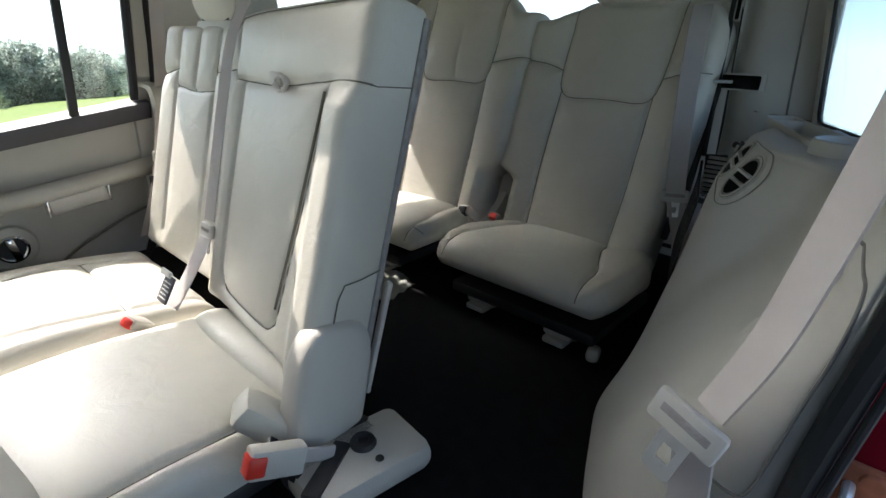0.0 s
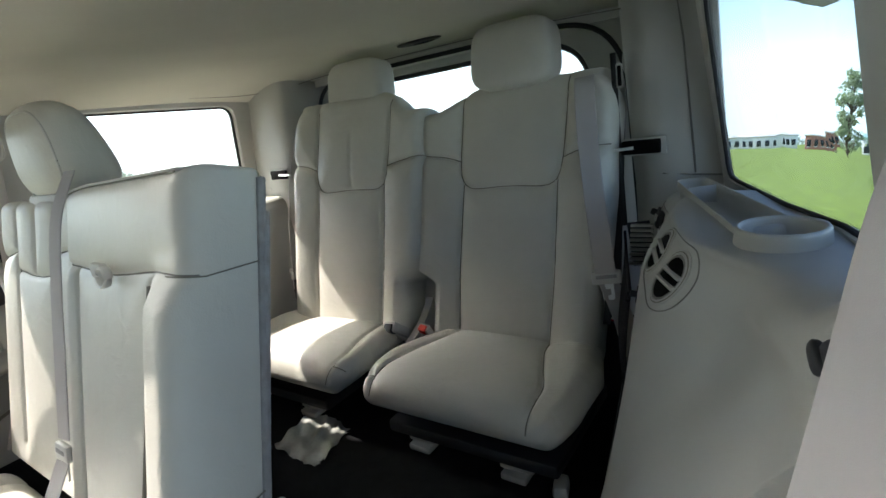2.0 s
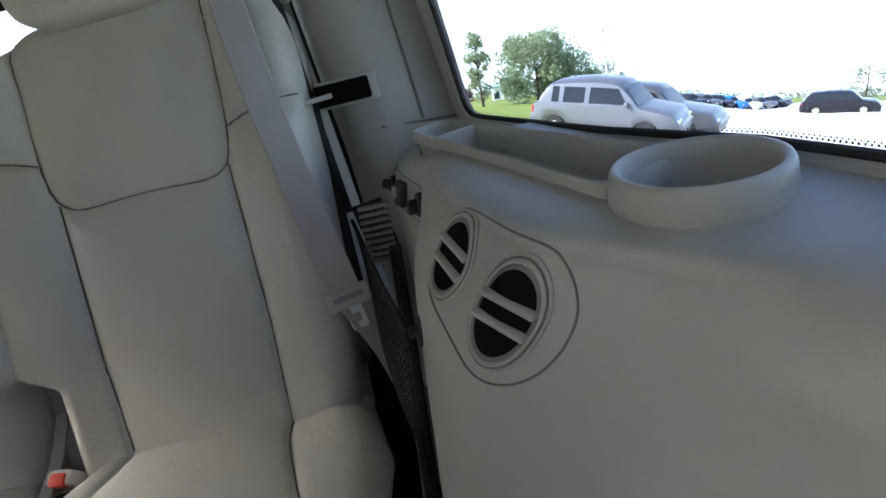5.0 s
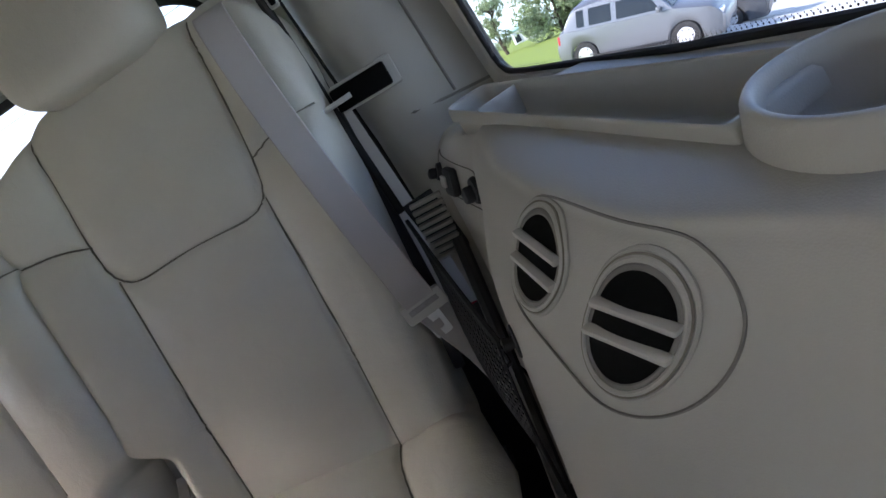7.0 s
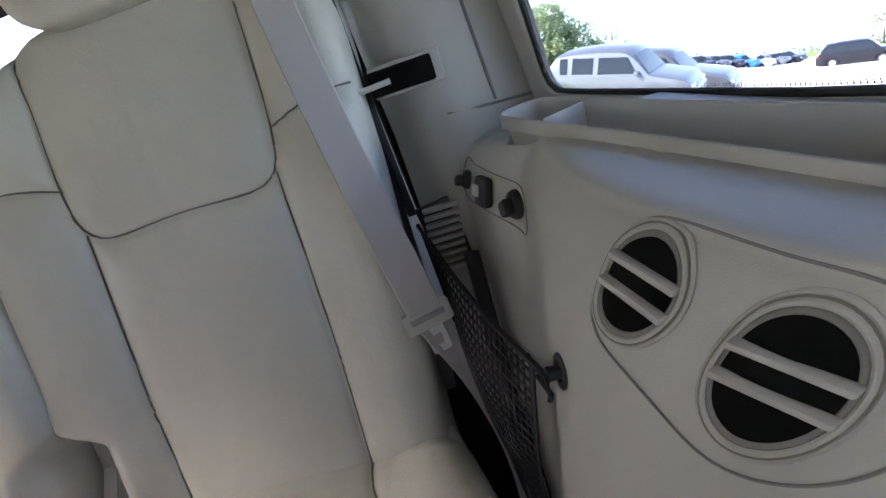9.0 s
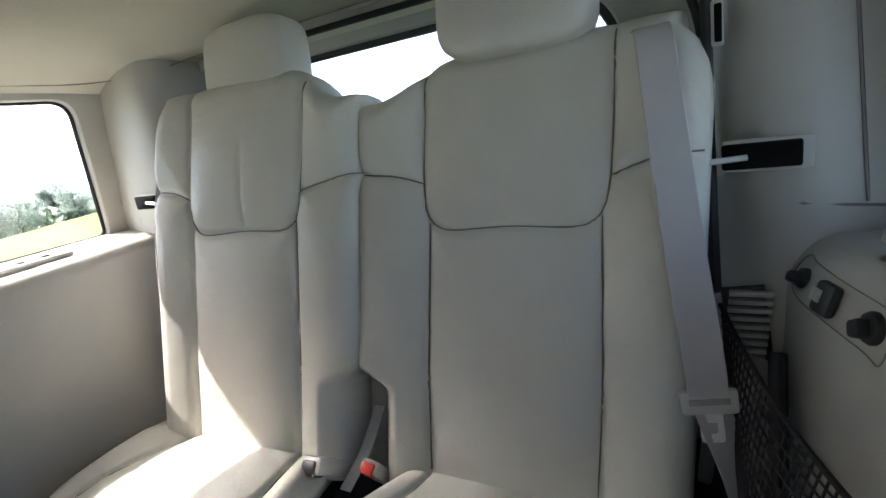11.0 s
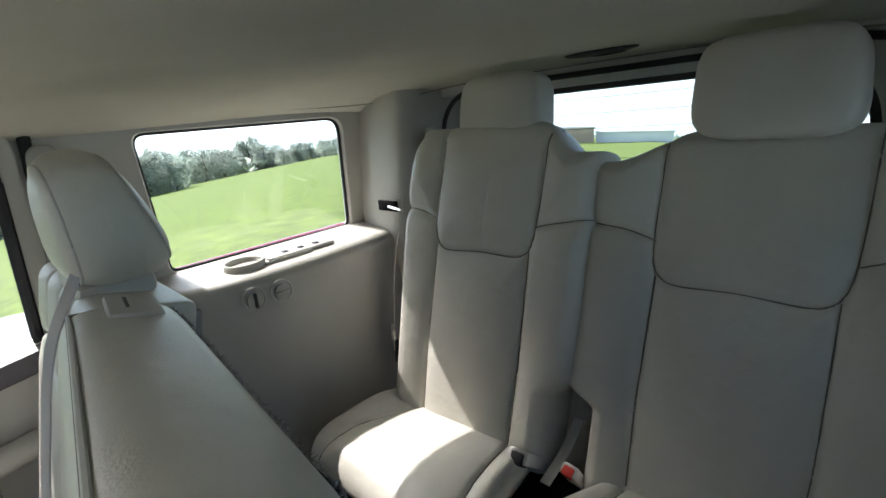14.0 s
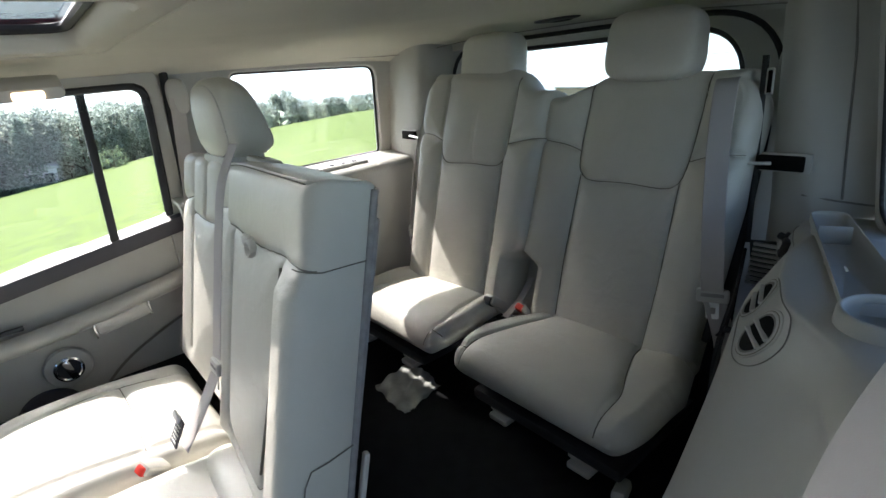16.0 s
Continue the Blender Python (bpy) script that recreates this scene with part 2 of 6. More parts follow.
def pillow(place, left, right, v0, v1, thick, nu=70, nv=80, radius=0.03, seams=(), puff=0.012, groove=0.005, crown=None, gap=0.0045, back_radius=None):
    """An upholstered slab as (verts, faces, top): its outline runs from left(v) to right(v) for v from v0 to v1. place maps arrays
    u, v, w to points; w is up from the slab's front. Seams are pressed in, and the panels between them puff out."""
    a = np.sin(np.linspace(-1, 1, nu) * math.pi / 2) * 0.35 + np.linspace(-1, 1, nu) * 0.65
    b = np.sin(np.linspace(-1, 1, nv) * math.pi / 2) * 0.35 + np.linspace(-1, 1, nv) * 0.65
    A, B = np.meshgrid(a, b)
    V = v0 + (B + 1) / 2 * (v1 - v0)
    L, R = left(V), right(V)
    U = L + (A + 1) / 2 * (R - L)
    # rounding of the plan's corners
    edge_u = (1 - abs(A)) * (R - L) / 2
    edge_v = (1 - abs(B)) * (v1 - v0) / 2

    def drop(e, r):
        k = np.clip(1 - e / r, 0, 1)
        return r * (1 - np.sqrt(np.maximum(0, 1 - k * k)))

    fall = np.minimum(np.hypot(drop(edge_u, radius), drop(edge_v, radius)), thick * 0.48)
    W = -fall
    inside = np.minimum(edge_u, edge_v)
    if len(seams):
        d = seam_distance(U, V, seams)
        near = np.minimum(d, inside + 0.02)
        W = W + puff * (1 - np.exp(-near / 0.035)) - groove * np.exp(-((d / gap) ** 2))
    else:
        W = W + puff * (1 - np.exp(-inside / 0.05))
    if crown is not None:
        W = W + crown(U, V)
    top = np.stack(place(U, V, W), -1)
    rb = back_radius or radius
    back = -thick + np.minimum(np.hypot(drop(edge_u, rb), drop(edge_v, rb)), thick * 0.48)
    low = np.stack(place(U, V, np.minimum(back, W - 1e-4)), -1)
    verts = np.vstack([top.reshape(-1, 3), low.reshape(-1, 3)])
    f = grid_faces(nv, nu)
    off = nu * nv
    f += [(off + q[3], off + q[2], off + q[1], off + q[0]) for q in f]
    rim = [i for i in range(nu)] + [i * nu + nu - 1 for i in range(1, nv)] + [(nv - 1) * nu + j for j in range(nu - 2, -1, -1)] + [i * nu for i in range(nv - 2, 0, -1)]
    for p, q in zip(rim, rim[1:] + rim[:1]):
        f.append((q, p, off + p, off + q))

    def surface(u, v):
        """A point on the front at (u, v)."""
        i = float(np.clip(np.interp(v, V[:, 0], np.arange(nv)), 0, nv - 1.001))
        k, s = int(i), i - int(i)
        lo, hi = (1 - s) * L[k, 0] + s * L[k + 1, 0], (1 - s) * R[k, 0] + s * R[k + 1, 0]
        j = float(np.clip(np.interp(2 * (u - lo) / (hi - lo) - 1, a, np.arange(nu)), 0, nu - 1.001))
        m, r = int(j), j - int(j)
        return (top[k, m] * (1 - r) + top[k, m + 1] * r) * (1 - s) + (top[k + 1, m] * (1 - r) + top[k + 1, m + 1] * r) * s

    return verts, f, surface


def soft(name, parts, mat, parent, label="", seam_name="seam", seams=(), lift=0.0012, radius=0.0014, flip=False):
    """Links a pillow and one thin thread for each of its seams."""
    verts, faces, surface = parts
    if flip:
        faces = [f[::-1] for f in faces]
    ob = put(name, mesh_of(name, verts, faces, mat), parent, label)
    for line in seams:
        fine = spline(line, 26) if len(line) > 2 else np.array([np.array(line[0]) + (np.array(line[1]) - np.array(line[0])) * s for s in np.linspace(0, 1, 60)])
        part(seam_name, tube([surface(u, v) for u, v in fine], radius, 5), STITCH, ob)
    return ob


def ball(at, size, power=2.6, nu=36, nv=24, shape=None, turn=None):
    """A superellipsoid as (verts, faces); shape bends its unit points."""
    th = np.linspace(-math.pi, math.pi, nu, endpoint=False)
    ph = np.linspace(-math.pi / 2, math.pi / 2, nv)
    T, P = np.meshgrid(th, ph)
    e = 2 / power

    def c(x):
        return np.sign(np.cos(x)) * abs(np.cos(x)) ** e

    def s(x):
        return np.sign(np.sin(x)) * abs(np.sin(x)) ** e

    q = np.stack([c(P) * c(T), c(P) * s(T), s(P)], -1)
    if shape:
        q = shape(q)
    q = q * np.array(size) / 2
    if turn is not None:
        q = q @ np.array(turn.to_3x3()).T
    q = q + np.array(at)
    return q.reshape(-1, 3), grid_faces(nv, nu, wrap=True)


def rounded(pts, r, n=6):
    """A closed outline of 2D points with each corner rounded by r (one for all or one each)."""
    out = []
    k = len(pts)
    for i in range(k):
        p, a, b = np.array(pts[i], float), np.array(pts[i - 1], float), np.array(pts[(i + 1) % k], float)
        rr = r[i] if isinstance(r, (list, tuple)) else r
        da, db = (a - p) / np.linalg.norm(a - p), (b - p) / np.linalg.norm(b - p)
        s, e = p + da * rr, p + db * rr
        for t in np.linspace(0, 1, n):
            out.append((1 - t) ** 2 * s + 2 * t * (1 - t) * p + t * t * e)
    return np.array(out)


def resample(loop, n, start=None):
    """n points at even steps round a closed outline."""
    loop = np.array(loop, float)
    if start is not None:
        loop = np.roll(loop, -int(np.argmin(((loop - start) ** 2).sum(1))), 0)
    closed = np.vstack([loop, loop[:1]])
    d = np.r_[0, np.cumsum(np.linalg.norm(np.diff(closed, axis=0), axis=1))]
    s = np.linspace(0, d[-1], n, endpoint=False)
    return np.stack([np.interp(s, d, closed[:, k]) for k in range(closed.shape[1])], -1)


def rings_mesh(rings, cap_ends=False):
    """verts, faces of a stack of closed rings with equal counts."""
    n = len(rings[0])
    verts = np.vstack(rings)
    faces = grid_faces(len(rings), n, wrap=True)
    if cap_ends:
        faces += [tuple(range(n))[::-1], tuple((len(rings) - 1) * n + k for k in range(n))]
    return verts, faces

# ---- the cabin: floor, walls, roof ----
FLOOR_Z = 0.83


def loft(name, sections, mat, parent=None, thick=None, closed=False, **tags):
    """A skin over rows of points of equal count; thick gives it a second face that far along each row's outward way."""
    p = np.array(sections, float)
    m, n = p.shape[:2]
    faces = grid_faces(m, n)
    verts = p.reshape(-1, 3)
    if thick is not None:
        q = (p + np.array(thick)).reshape(-1, 3)
        off = m * n
        faces = faces + [tuple(off + k for k in f[::-1]) for f in faces]
        rim = [j for j in range(n)] + [i * n + n - 1 for i in range(1, m)] + [(m - 1) * n + j for j in range(n - 2, -1, -1)] + [i * n for i in range(m - 2, 0, -1)]
        faces += [(a, off + a, off + b, b) for a, b in zip(rim, rim[1:] + rim[:1])]
        verts = np.vstack([verts, q])
    return put(name, mesh_of(name, verts, faces, mat), parent, sharp=40, **tags)


def panel_with_hole(outer, hole, surface, depth, n=160, rows=10, lip=0.004):
    """verts, faces of a bent panel: outer and hole are outlines in two plan axes, surface lifts them to space, depth is its
    thickness outward. The hole goes through, with a rounded lip."""
    h = resample(hole, n, hole[0])
    c = h.mean(0)
    o_loop = resample(outer, 800)
    ang = np.arctan2(o_loop[:, 1] - c[1], o_loop[:, 0] - c[0])
    order = np.argsort(ang)
    ah = np.arctan2(h[:, 1] - c[1], h[:, 0] - c[0])
    o = np.stack([np.interp(ah, ang[order], o_loop[order][:, k], period=2 * math.pi) for k in range(2)], -1)
    front = [o + (h - o) * s for s in np.linspace(0, 1, rows)]
    rings = [surface(r, depth * 1.0) for r in front[:1]]
    rings += [surface(r, 0.0) for r in front[:-1]]
    rings += [surface(h + (o - h) / np.linalg.norm(o - h, axis=1)[:, None] * lip, 0.0), surface(h, lip), surface(h, depth), surface(o, depth)]
    v, f = rings_mesh(rings)
    return v, f


FLARE = np.array([(0.9, 0.950), (1.2, 0.926), (1.25, 0.919), (1.30, 0.910), (1.36, 0.900), (1.43, 0.908), (1.50, 0.902), (1.59, 0.880), (1.72, 0.822), (1.95, 0.742), (2.06, 0.710)])


def right_x(y, z):
    return np.interp(y, FLARE[:, 0], FLARE[:, 1]) - 0.13 * (z - 1.325)


def left_x(y, z):
    return -(0.852 - 0.14 * (z - 1.335))


# floor
part("floor", box((2.0, 3.2, 0.05), (0.05, 0.75, FLOOR_Z - 0.025), 0.0), CARPET, kind="structure", label="black carpeted car floor under the third row", category="floor")

# right quarter trim: the box over the wheel, with its sill under the window
FACE_R = np.array([(2.06, 0.588), (1.99, 0.597), (1.93, 0.620), (1.87, 0.647), (1.80, 0.646), (1.72, 0.643), (1.65, 0.658), (1.56, 0.692), (1.50, 0.748), (1.45, 0.795), (1.35, 0.832), (1.24, 0.866), (1.08, 0.880)])[::-1]
FOOT_R = np.array([(2.06, 0.575), (1.6, 0.585), (1.4, 0.600), (1.25, 0.66), (1.08, 0.78)])[::-1]


def face_right(y):
    return float(np.interp(y, FACE_R[:, 0], FACE_R[:, 1]))


rows = []
for y in np.linspace(2.06, 1.245, 320):
    f, g = face_right(y), float(np.interp(y, FOOT_R[:, 0], FOOT_R[:, 1]))
    w = max(right_x(y, 1.33), f + 0.07)
    prof = [(g, FLOOR_Z - 0.01), (g + 0.004, 0.90), (g + (f - g) * 0.30, 1.03), (g + (f - g) * 0.68, 1.16), (f - 0.002, 1.255), (f + 0.004, 1.292), (f + 0.020, 1.319), (f + 0.048, 1.331), (w, 1.334), (w + 0.010, 1.334)]
    # the shoulder that carries the air vents slopes up to the sill
    b = 0.6 * float(np.clip((1.80 - y) / 0.10, 0, 1) * np.clip((y - 1.43) / 0.07, 0, 1))
    for k, dx, dz in ((3, -0.012, 0), (4, -0.018, -0.012), (5, 0.012, -0.004), (6, 0.017, 0), (7, 0.008, 0)):
        prof[k] = (prof[k][0] + dx * b, prof[k][1] + dz * b)
    # towards the door pillar the sill runs out and the face rises to the pillar's joint
    top = right_x(y, 1.382)
    rise = prof[:4] + [(f - 0.002, 1.245), (f + 0.008, 1.285), (f + 0.018, 1.316), (f + (top - f) * 0.62, 1.350), (top - 0.002, 1.380), (top + 0.006, 1.392)]
    s = float(np.clip((1.382 - y) / 0.046, 0, 1))
    s = s * s * (3 - 2 * s)
    prof = np.array(prof) * (1 - s) + np.array(rise) * s
    low = 0.034 * np.clip((y - 1.84) / 0.18, 0, 1)
    rows.append([(a, y, b - low * np.clip((b - 1.15) / 0.15, 0, 1)) for a, b in spline(prof, 16)])
rows = np.array(rows)
for _ in range(40):
    rows[1:-1, :, 0] = (rows[:-2, :, 0] + rows[1:-1, :, 0] * 2 + rows[2:, :, 0]) / 4
RIGHT_ROWS = rows.copy()
# the rounded foot of the pillar, which the face turns into beside the door seal
last, nose = rows[-1], []
NOSE_Z, NOSE_X = (0.83, 1.00, 1.10, 1.23, 1.33, 1.38, 1.41), (0.862, 0.868, 0.876, 0.889, 0.900, 0.910, 0.916)
NOSE_A, NOSE_Y = (0.0, 0.16, 0.42, 0.74, 1.0), (1.245, 1.210, 1.180, 1.163, 1.158)


def on_nose(x, z):
    """A point on the front of the pillar foot."""
    x0 = float(np.interp(z, last[:150, 2], last[:150, 0]))
    share = (x - x0) / (float(np.interp(z, NOSE_Z, NOSE_X)) - x0)
    return x, float(np.interp(share, NOSE_A, NOSE_Y)) - 0.0008, z


for q in np.linspace(0, 1, 40)[1:]:
    e = np.interp(last[:, 2], NOSE_Z, NOSE_X)
    x = last[:, 0] + (e - last[:, 0]) * np.interp(q, (0, 0.25, 0.5, 0.75, 1.0), NOSE_A)
    y = np.interp(q, (0, 0.25, 0.5, 0.75, 1.0), NOSE_Y) + 0 * x
    nose.append(np.stack([x, y, last[:, 2]], -1))
edge = nose[-1]
nose += [edge + (0.012, 0.008, 0), edge + (0.025, 0.037, 0)]
rows = np.concatenate([rows, np.array(nose)])
for _ in range(20):
    rows[300:-1] = (rows[299:-2] + rows[300:-1] * 2 + rows[301:]) / 4


def dish(y, z, rx, ry, deep, lean=0.0):
    """Presses an oval hollow with a soft rim into the right trim's face."""
    k = int(np.clip((2.06 - y) / 0.815 * 319, 2, 316))
    line = rows[k]
    j = int(np.argmin(abs(line[:, 2] - z)))
    p = line[j]
    along, up = rows[k + 3, j] - rows[k - 3, j], line[j + 2] - line[j - 2]
    along, up = along / np.linalg.norm(along), up / np.linalg.norm(up)
    n = np.cross(along, up)
    n *= np.sign(n[0])
    d = rows - p
    c, s = math.cos(radians(lean)), math.sin(radians(lean))
    u, v = d @ along, d @ up
    r = np.sqrt(((u * c + v * s) / rx) ** 2 + ((v * c - u * s) / ry) ** 2)
    h = np.interp(r, (0, 0.50, 0.62, 0.72, 0.84, 0.94, 1.02, 1.10, 1.25), (1.0, 1.0, 0.96, 0.80, 0.40, 0.10, -0.04, -0.05, 0.0))
    return rows + (h * deep * (np.abs(d @ n) < 0.04))[..., None] * n


KY, KZ = 1.304, 1.316
rows = dish(KY, KZ, 0.0235, 0.0325, 0.010)
rows = dish(1.262, 1.222, 0.0175, 0.066, 0.020, -8.0)
# the cup holder and its tray are let into the sill
CUP, CUP_R, TRAY_END = (0.826, 1.553), 0.0455, (0.670, 1.936)


def hollow_out(ob, inside):
    bm = bmesh.new()
    bm.from_mesh(ob.data)
    gone = [f for f in bm.faces if f.calc_center_median().z > 1.30 and inside(*f.calc_center_median().xy) or all(1.29 < v.co.z < 1.3295 and inside(v.co.x - 0.004, v.co.y) for v in f.verts)]
    bmesh.ops.delete(bm, geom=gone, context="FACES")
    bm.to_mesh(ob.data)
    bm.free()


def in_tray(x, y):
    p, a, e = Vector((x, y)), Vector(CUP), Vector(TRAY_END)
    d = (e - a).normalized()
    s, w = (p - a).dot(d), (p - a).dot(Vector((-d.y, d.x)))
    w = w if w > 0 else -w - 0.005
    long = (e - a).length
    half = CUP_R * (0.80 + (0.58 - 0.80) * (s - CUP_R * 0.8) / (long - CUP_R * 0.8))
    return (p - a).length < CUP_R * 0.96 or (CUP_R * 0.95 < s < long - 0.004 and w < half - 0.002)


wall_box_right = loft("wall_right", rows, TRIM, thick=(0.004, 0, -0.006), kind="structure", label="beige plastic quarter trim over the wheel arch beside the third row", category="trim panel")
hollow_out(wall_box_right, in_tray)

# right upper trim round the quarter window
HOLE_R = rounded([(2.030, 1.326), (2.0, 1.680), (1.432, 1.716), (1.405, 1.345)], [0.03, 0.05, 0.05, 0.022], 8)
OUT_R = rounded([(2.075, 1.30), (2.075, 1.715), (1.165, 1.745), (1.165, 1.30)], 0.01, 3)


def upper_right(p, d):
    return np.stack([right_x(p[:, 0], p[:, 1]) + d, p[:, 0], p[:, 1]], -1)


v, f = panel_with_hole(OUT_R, HOLE_R, upper_right, 0.016)
put("wall_right_upper", mesh_of("wall_right_upper", v, f, TRIM_SOFT), sharp=40, kind="structure", label="beige trim framing the rear quarter window", category="trim panel")


def pane(name, hole, surface, depth, parent, grow=1.03, thick=0.004, mat=None):
    c = hole.mean(0)
    loop = resample(c + (hole - c) * grow, 64)
    near = [surface(c + (loop - c) * s, depth) for s in (0.002, 0.2, 0.4, 0.6, 0.8, 1.0)]
    far = [surface(c + (loop - c) * s, depth + thick) for s in (1.0, 0.8, 0.6, 0.4, 0.2, 0.002)]
    v, f = rings_mesh(near + far)
    ob = put(name, mesh_of(name, v, f, mat or GLASS), parent, "clear side glass", sharp=30)
    ob.visible_shadow = False
    return ob


def seal(name, hole, surface, depth, parent, radius=0.006, grow=1.0, mat=None):
    c = hole.mean(0)
    loop = resample(c + (hole - c) * grow, 140)
    return part(name, tube(surface(loop, depth), radius, 8, closed=True), mat or RUBBER, parent, "black rubber seal")


window_1 = thing("window_1", "fixed rear quarter window with a black rubber edge", "window", kind="structure")
pane("pane", HOLE_R, upper_right, 0.010, window_1, 1.01, mat=GLASS_THIN)
seal("seal", HOLE_R, upper_right, 0.006, window_1, 0.0036, 0.993)

part("trim", tube([(right_x(y, z) - 0.0008, y, z) for y, z in zip(np.linspace(1.400, 1.17, 18), np.linspace(1.372, 1.386, 18))], 0.0012, 5), JOINT, kind="structure", label="thin joint across the door pillar trim", category="trim")
# dotted edge print on the glass
dots = thing("edge_print", "black dotted print along the edge of the quarter window", "edge print")
bm = bmesh.new()
inner = HOLE_R.mean(0) + (HOLE_R - HOLE_R.mean(0)) * 0.955
for row, grow, size in ((0, 0.968, 0.0009), (1, 0.958, 0.0006)):
    loop = resample(HOLE_R.mean(0) + (HOLE_R - HOLE_R.mean(0)) * grow, 560)
    for p in loop:
        if p[1] < 1.40 or p[0] < 1.50:
            q = upper_right(p[None, :], 0.0085)[0]
            bmesh.ops.create_icosphere(bm, subdivisions=1, radius=size, matrix=Matrix.Translation(q) @ Matrix.Diagonal((0.3, 1, 1, 1)))
part("dots", bm, BLACK, dots)

# left quarter trim
FACE_L = np.array([(2.06, -0.672), (1.95, -0.655), (1.8, -0.637), (1.65, -0.630), (1.55, -0.640), (1.45, -0.665), (1.25, -0.70)])[::-1]


def face_left(y):
    return float(np.interp(y, FACE_L[:, 0], FACE_L[:, 1]))


rows = []
for y in np.linspace(1.22, 2.06, 50):
    f = face_left(y)
    prof = [(f + 0.035, FLOOR_Z - 0.01), (f + 0.03, 0.92), (f + 0.018, 1.08), (f + 0.004, 1.22), (f, 1.29), (f - 0.008, 1.316), (f - 0.026, 1.329), (f - 0.06, 1.332), (left_x(y, 1.33), 1.337), (left_x(y, 1.33) - 0.022, 1.337)]
    rows.append([(a, y, b) for a, b in spline(prof, 5)])
rows = np.array(rows)
rows[1:-1, :, 0] = (rows[:-2, :, 0] + rows[1:-1, :, 0] * 2 + rows[2:, :, 0]) / 4
loft("wall_left", rows, TRIM, thick=(-0.03, 0, -0.01), kind="structure", label="beige plastic quarter trim with a sunlit sill", category="trim panel")
HOLE_L = rounded([(2.024, 1.333), (2.016, 1.664), (1.470, 1.678), (1.492, 1.338)], [0.02, 0.045, 0.03, 0.02], 8)
OUT_L = rounded([(2.105, 1.318), (2.105, 1.722), (1.24, 1.732), (1.24, 1.318)], 0.01, 3)


def upper_left(p, d):
    return np.stack([left_x(p[:, 0], p[:, 1]) - d, p[:, 0], p[:, 1]], -1)


v, f = panel_with_hole(OUT_L, HOLE_L, upper_left, 0.030)
put("wall_left_upper", mesh_of("wall_left_upper", v, f, TRIM_SOFT), sharp=40, kind="structure", label="beige pillar trim framing the rear quarter window", category="trim panel")
window_2 = thing("window_2", "fixed rear quarter window overlooking the grass", "window", kind="structure")
pane("pane", HOLE_L, upper_left, 0.022, window_2)
seal("seal", HOLE_L, upper_left, 0.018, window_2, 0.005, 0.992)

# corner trims between the quarter windows and the tailgate
for side, xs in ((1, (0.722, 0.700, 0.650, 0.60, 0.555, 0.52, 0.49)), (-1, (0.862, 0.840, 0.76, 0.665, 0.62, 0.60, 0.585))):
    plan = list(zip(xs, (2.076, 2.066, 2.050, 2.043, 2.062, 2.13, 2.30)))
    base = spline(plan, 6)
    rows = [[(side * (x - 0.06 * max(0, z - 1.30)), y + 0.06 * max(0, z - 1.35), z) for x, y in base] for z in np.linspace(FLOOR_Z, 1.74, 24)]
    loft("corner_trim", rows, TRIM, thick=(0, 0.02, 0), kind="structure", label="beige corner pillar trim beside the tailgate", category="trim panel")
    if side > 0:
        # joint down the pillar, and the one where the pillar stands on the sill
        line = [(xs[2] + 0.012 - 0.075 * (z - 1.33) - 0.06 * max(0, z - 1.60), 2.0525 + 0.06 * max(0, z - 1.35), z) for z in np.linspace(1.334, 1.70, 24)]
        part("trim", tube(line, 0.0022, 6), JOINT, kind="structure", label="thin dark joint down the pillar trim", category="trim")
        part("trim", tube([(x, float(np.interp(x, xs[5::-1], (2.13, 2.062, 2.043, 2.050, 2.066, 2.076))) + 0.0005, 1.345 - 0.12 * (x - 0.53)) for x in np.linspace(0.535, 0.715, 20)], 0.0022, 6), JOINT, kind="structure", label="thin dark joint under the pillar trim", category="trim")
    else:
        part("trim", tube([(side * (xs[2] - 0.012 - 0.06 * max(0, z - 1.30)), 2.050 + 0.06 * max(0, z - 1.35), z) for z in np.linspace(1.335, 1.71, 20)], 0.0016, 5), STITCH, kind="structure", label="thin dark joint in the pillar trim", category="trim")

# headliner with the skylight opening
SKYLIGHT = (-0.47, 0.165, 0.40, 1.06)


def roof_z(x, y):
    return 1.742 - 0.055 * np.clip(abs(x) / 0.80, 0, 1.1) ** 5 - 0.05 * np.clip((y - 1.75) / 0.6, 0, 1) ** 2


def roof_surface(p, d):
    return np.stack([p[:, 0], p[:, 1], roof_z(p[:, 0], p[:, 1]) + d], -1)


a, b, c, d = SKYLIGHT
SKY_HOLE = rounded([(a, c), (b, c), (b, d), (a, d)], 0.05, 8)
ROOF_OUT = rounded([(-0.800, -0.55), (0.97, -0.55), (0.90, 2.25), (-0.800, 2.25)], 0.01, 3)
v, f = panel_with_hole(ROOF_OUT, SKY_HOLE, roof_surface, 0.05, n=200, rows=40, lip=0.012)
put("ceiling", mesh_of("ceiling", v, f, HEADLINER), sharp=50, kind="structure", label="beige cloth headliner with a skylight opening", category="ceiling")
skylight = thing("window_3", "fixed roof skylight with a dark edge", "skylight", kind="structure")
pane("pane", SKY_HOLE, roof_surface, 0.052, skylight, 1.04, mat=GLASS_ROOF)
seal("seal", SKY_HOLE, roof_surface, 0.044, skylight, 0.010, 0.97)
part("bezel", tube(roof_surface(resample(SKY_HOLE.mean(0) + (SKY_HOLE - SKY_HOLE.mean(0)) * 1.18, 120), 0.001), 0.004, 6, closed=True), HEADLINER, skylight)

# tailgate
def gate_surface(p, d):
    return np.stack([p[:, 0], 2.375 + d - 0.16 * (p[:, 1] - 1.2), p[:, 1]], -1)


